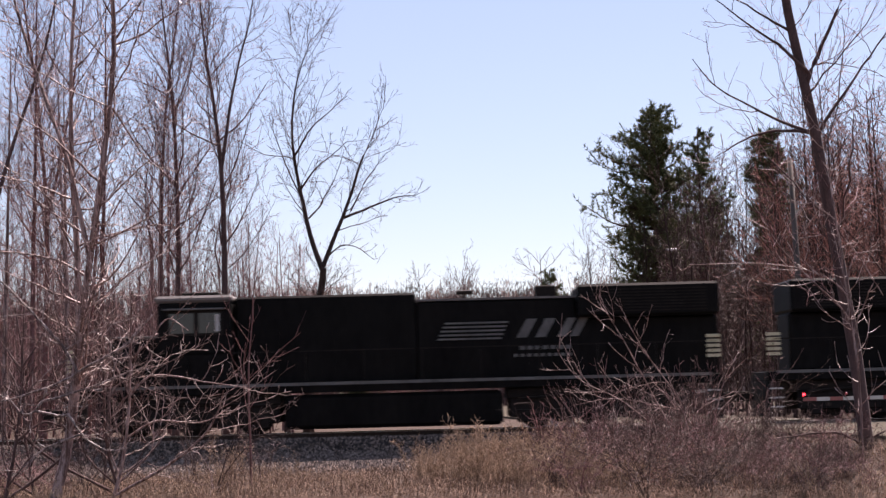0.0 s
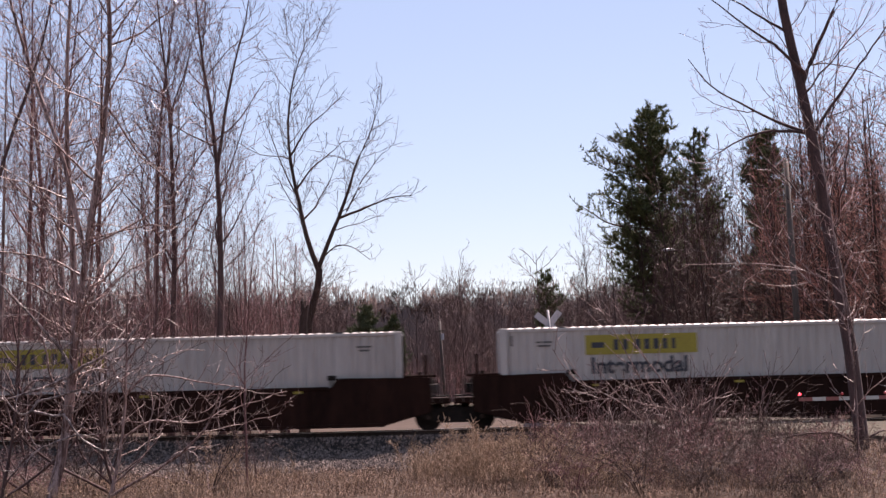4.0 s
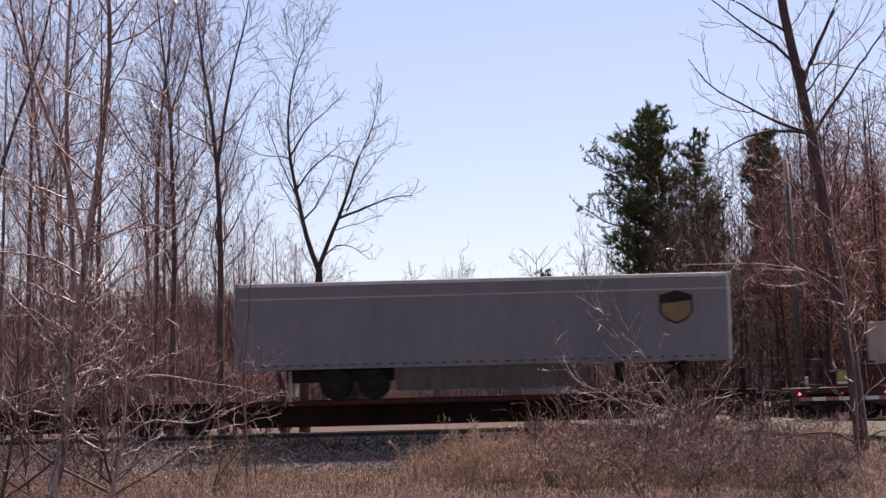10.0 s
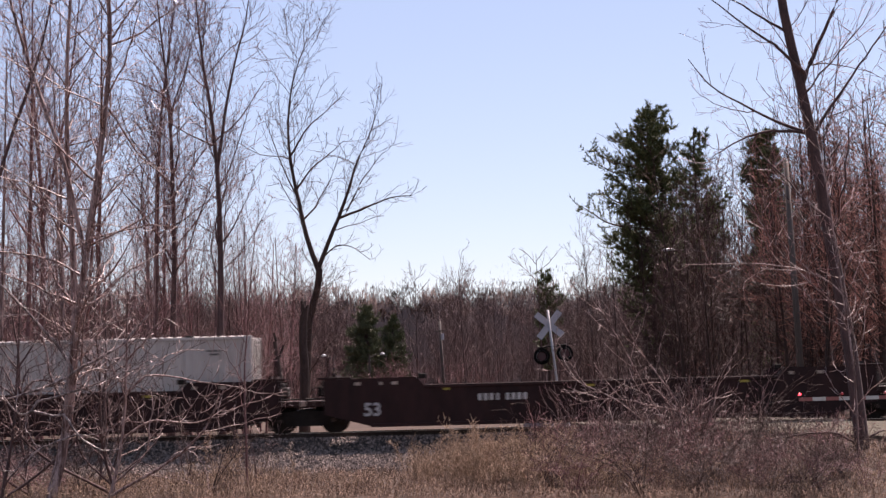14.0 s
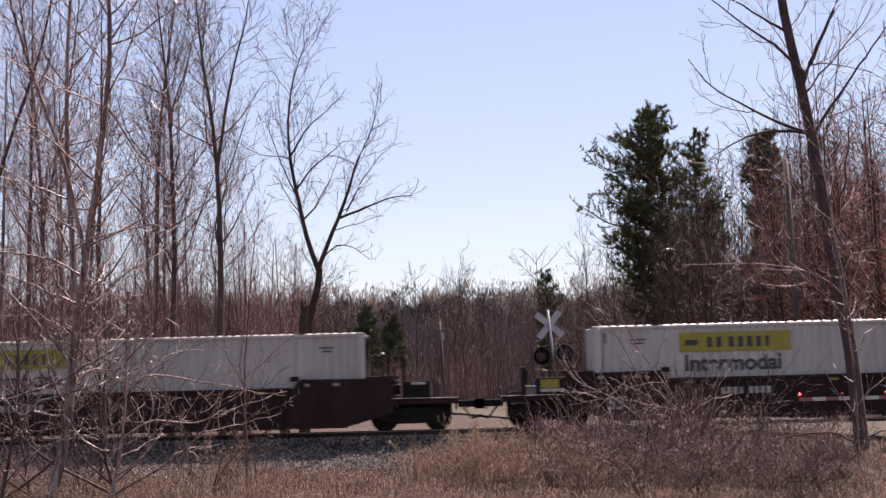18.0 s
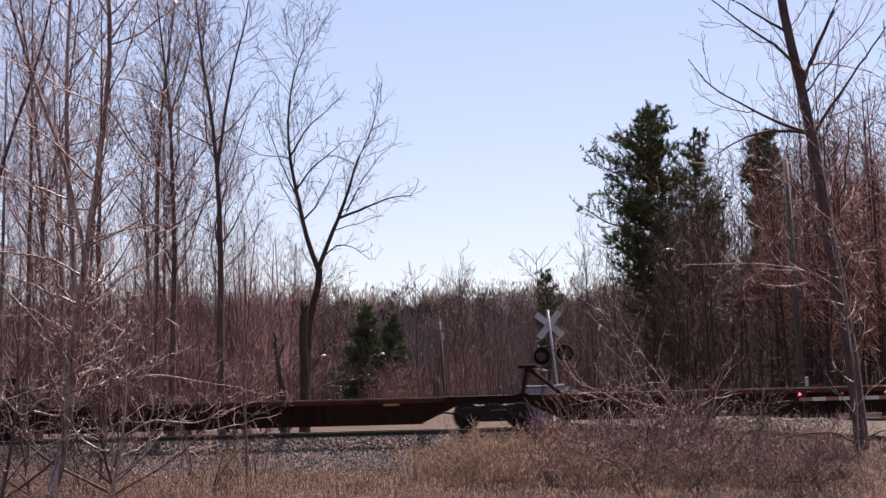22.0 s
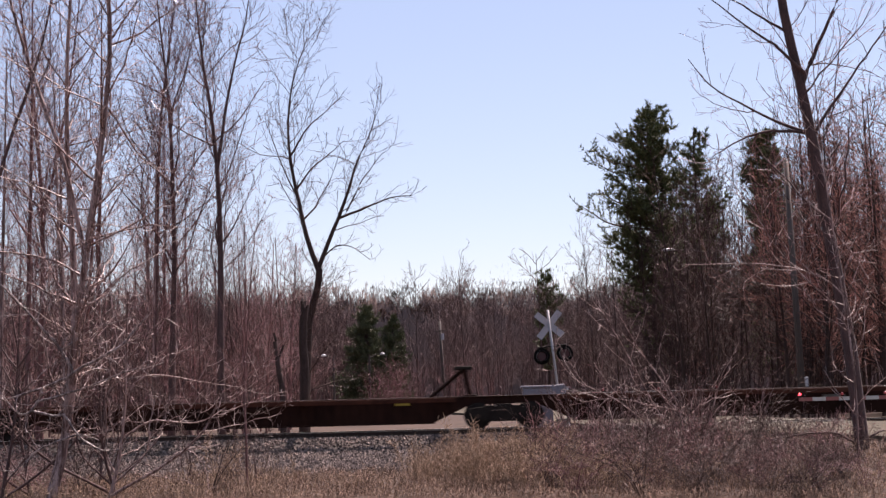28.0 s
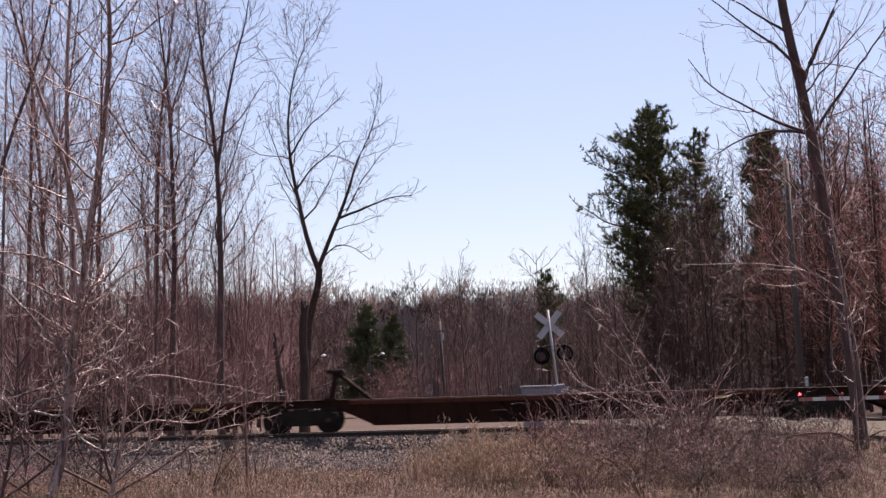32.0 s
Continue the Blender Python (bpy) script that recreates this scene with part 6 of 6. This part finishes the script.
thin_pine = conifer("pine_tree", 76, 16.2, 1.9, 3.0, pine_shape, NEEDLE, "slender sparse pine behind bare trees", 1.2, 6, 0.50, (), 0.24)
thin_pine.matrix_basis = pose(14.5, 94.0, -0.5)
column = conifer("pine_tree", 77, 16.4, 1.7, 2.0, column_shape, NEEDLE, "narrow dark green pine behind bare trees", 0.8, 18, 0.40, (), 0.30, 0.4)
column.matrix_basis = pose(19.0, 96.0, -0.5)
for x, y, turn, size in ((26.0, 108.0, 300, 0.8), (13.4, 99.0, 190, 0.72), (16.4, 102.0, 40, 0.78)):
    ob = copy_thing(pine, pose(x, y, -0.5, 0, 0, turn))
    ob.scale = (0.7 * size, 0.7 * size, size)
spruce = conifer("spruce_tree", 72, 8.0, 2.2, 0.3, spruce_shape, SPRUCE, "small dense dark green spruce", 0.1, 22, 0.0, (), 0.24)
spruce.matrix_basis = pose(-5.6, 118.0, -0.5)
ob = copy_thing(spruce, pose(-3.75, 119.5, -0.5, 0, 0, 70))
ob.scale = (0.68, 0.68, 0.92)
young = conifer("pine_tree", 73, 10.9, 1.4, 3.0, pine_shape, NEEDLE, "young pine among far bare trees", 1.2, 5.5, 0.0, (), 0.28)
young.matrix_basis = pose(7.9, 128.0, -0.5)


def weeds(seed, n, plots, h0, h1):
    """Dry weed stalks with feathery heads, as one piece."""
    rng = np.random.default_rng(seed)
    cos, qs, tris, k = [], [], [], 0
    share = np.array([q[5] for q in plots])
    pick = rng.choice(len(plots), n, p=share / share.sum())
    pl = np.array(plots)[pick]
    tuft = rng.random((len(plots), 30, 3))[pick, rng.integers(0, 30, n)]  # stalks stand in tufts
    x = pl[:, 0] + (pl[:, 1] - pl[:, 0]) * tuft[:, 0] + 0.26 * rng.normal(size=n)
    y = pl[:, 2] + (pl[:, 3] - pl[:, 2]) * tuft[:, 1] + 0.30 * rng.normal(size=n)
    h = rng.uniform(h0, h1, n) * pl[:, 4] * (0.65 + 0.6 * tuft[:, 2])
    base = np.stack([x, y, ground_height(x, y) - 0.05], -1)
    lean = rng.normal(size=(n, 2)) * 0.16
    s = np.linspace(0, 1, 4)
    P = base[:, None, :] + np.stack([lean[:, :1] * s * s * h[:, None], lean[:, 1:] * s * s * h[:, None], h[:, None] * s], -1)
    R = np.tile(0.006 * (1 - 0.6 * s), (n, 1))
    fl = sprout(P, R, rng, 0.075, 0.3, 1.0, 42, 0.30, 0.06, 0.30, 0.15, 3, 0.2, 0.004, 0.55, 0.9)
    fr = sprout(*fl, rng, 0.06, 0.25, 1.0, 48, 0.45, 0.03, 0.12, 0.1, 2, 0.2, 0.007, 0.4, 1.5)
    return mesh_of("dry_weeds", *joined([(P, R), fl, fr], [3, 3, 3]), DRY)


PLOTS = [(-0.8, 4.8, 36, 46, 0.8, 6), (0.4, 4.4, 38, 45, 0.9, 7), (0.25, 1.1, 40, 43, 1.2, 0.5), (2.1, 3.0, 39, 42, 1.1, 0.6), (2.5, 6.5, 35, 45, 0.8, 2.5), (-13, -3.5, 32, 46.0, 0.5, 4), (-6, 0, 32, 45.6, 0.38, 4), (-9, 1, 31, 45.4, 0.36, 3.5), (-6.2, -5.5, 42, 44, 0.9, 0.3), (4.5, 9.5, 31, 42, 0.55, 2.5)]
tagged(new("dry_weeds", weeds(81, 2400, PLOTS, 0.6, 1.25)), "dry tan weeds with feathery heads", "weeds", kind="stuff")


def dead_grass(seed, n):
    """Bent dead blades that lie over the verge, as one piece."""
    rng = np.random.default_rng(seed)
    x, y = rng.uniform(-13, 10, n), 30 + 16.3 * rng.random(n)
    a, ln, h = rng.uniform(0, 6.283, n), rng.uniform(0.15, 0.55, n), rng.uniform(0.05, 0.42, n) ** 1.1
    ok = x < road_left(y) - 0.3
    x, y, a, ln, h = x[ok], y[ok], a[ok], ln[ok], h[ok]
    z = ground_height(x, y) - 0.03
    s = np.linspace(0, 1, 3)
    P = np.stack([x[:, None] + np.cos(a)[:, None] * ln[:, None] * s ** 1.5, y[:, None] + np.sin(a)[:, None] * ln[:, None] * s ** 1.5, z[:, None] + h[:, None] * np.sin(s * 2.4)], -1)
    return mesh_of("dead_grass", *tube(P, np.tile(np.array([0.007, 0.006, 0.003]), (len(x), 1)), 3), DULL)


tagged(new("dead_grass", dead_grass(85, 13500)), "matted dead grass on the verge", "grass", kind="stuff")


def stones(seed, n):
    """Loose ballast stones on the near shoulder, as one piece."""
    rng = np.random.default_rng(seed)
    x, y = rng.uniform(-17, 4, n), 46.6 + 7.8 * rng.random(n) ** 0.8
    z = np.interp(y, [46.4, 47.2, 51.3, 53.0, 53.75, 57.5], [-0.99, -0.92, -0.80, -0.56, -0.185, -0.185])
    c = np.stack([x, y, z + 0.01], -1)
    octa = np.array([(1, 0, 0), (-1, 0, 0), (0, 1, 0), (0, -1, 0), (0, 0, 1), (0, 0, -1)], float)
    f = np.array([(0, 2, 4), (2, 1, 4), (1, 3, 4), (3, 0, 4), (2, 0, 5), (1, 2, 5), (3, 1, 5), (0, 3, 5)])
    v = octa[None] * rng.uniform(0.03, 0.075, (n, 6, 1)) + rng.normal(size=(n, 6, 3)) * 0.008
    a = rng.uniform(0, 6.283, n)
    ca, sa = np.cos(a)[:, None], np.sin(a)[:, None]
    v = np.stack([v[..., 0] * ca - v[..., 1] * sa, v[..., 0] * sa + v[..., 1] * ca, v[..., 2]], -1)
    co = (c[:, None] + v).reshape(-1, 3)
    return mesh_of("ballast_stones", co, (f[None] + 6 * np.arange(n)[:, None, None]).reshape(-1, 3), STONE, smooth=False)


tagged(new("ballast_stones", stones(91, 20000)), "loose grey crushed stones on the track shoulder", "gravel", kind="stuff")


# ---------------------------------------------------------------- movement
def gone(t):
    """Metres that the train has run by t seconds; it slows a little."""
    return 25.25 * t - 0.0165 * t * t


def rolled(wheel, t):
    """A wheelset's pose on its truck after the train has run for t seconds."""
    at = wheel.matrix_basis.translation
    return pose(at.x, at.y, at.z, 0, -math.degrees(gone(t) / at.z), 0)


def motions():
    for ob, q, z in MOVERS:
        walk(ob, [(t, pose(q - gone(t), TRACK_Y, z)) for t in (0, 4, 8, 12, 16, 20, 24, 28, 32)])
        # the wheels turn while their car runs past, in steps of less than a quarter turn
        first = next(t for t in np.arange(0, 33, 0.1) if q - gone(t) < 22 or t > 32)
        times = [t for t in first + np.arange(0, 2.6, 0.02) if 0.02 < t < 31.98]
        for wheel in ob.children_recursive:
            if times and wheel.name.startswith("wheelset"):
                rows = [(t, rolled(wheel, t)) for t in times]
                walk(wheel, [(0.0, rows[0][1]), *rows, (32.0, rows[-1][1])])


motions()
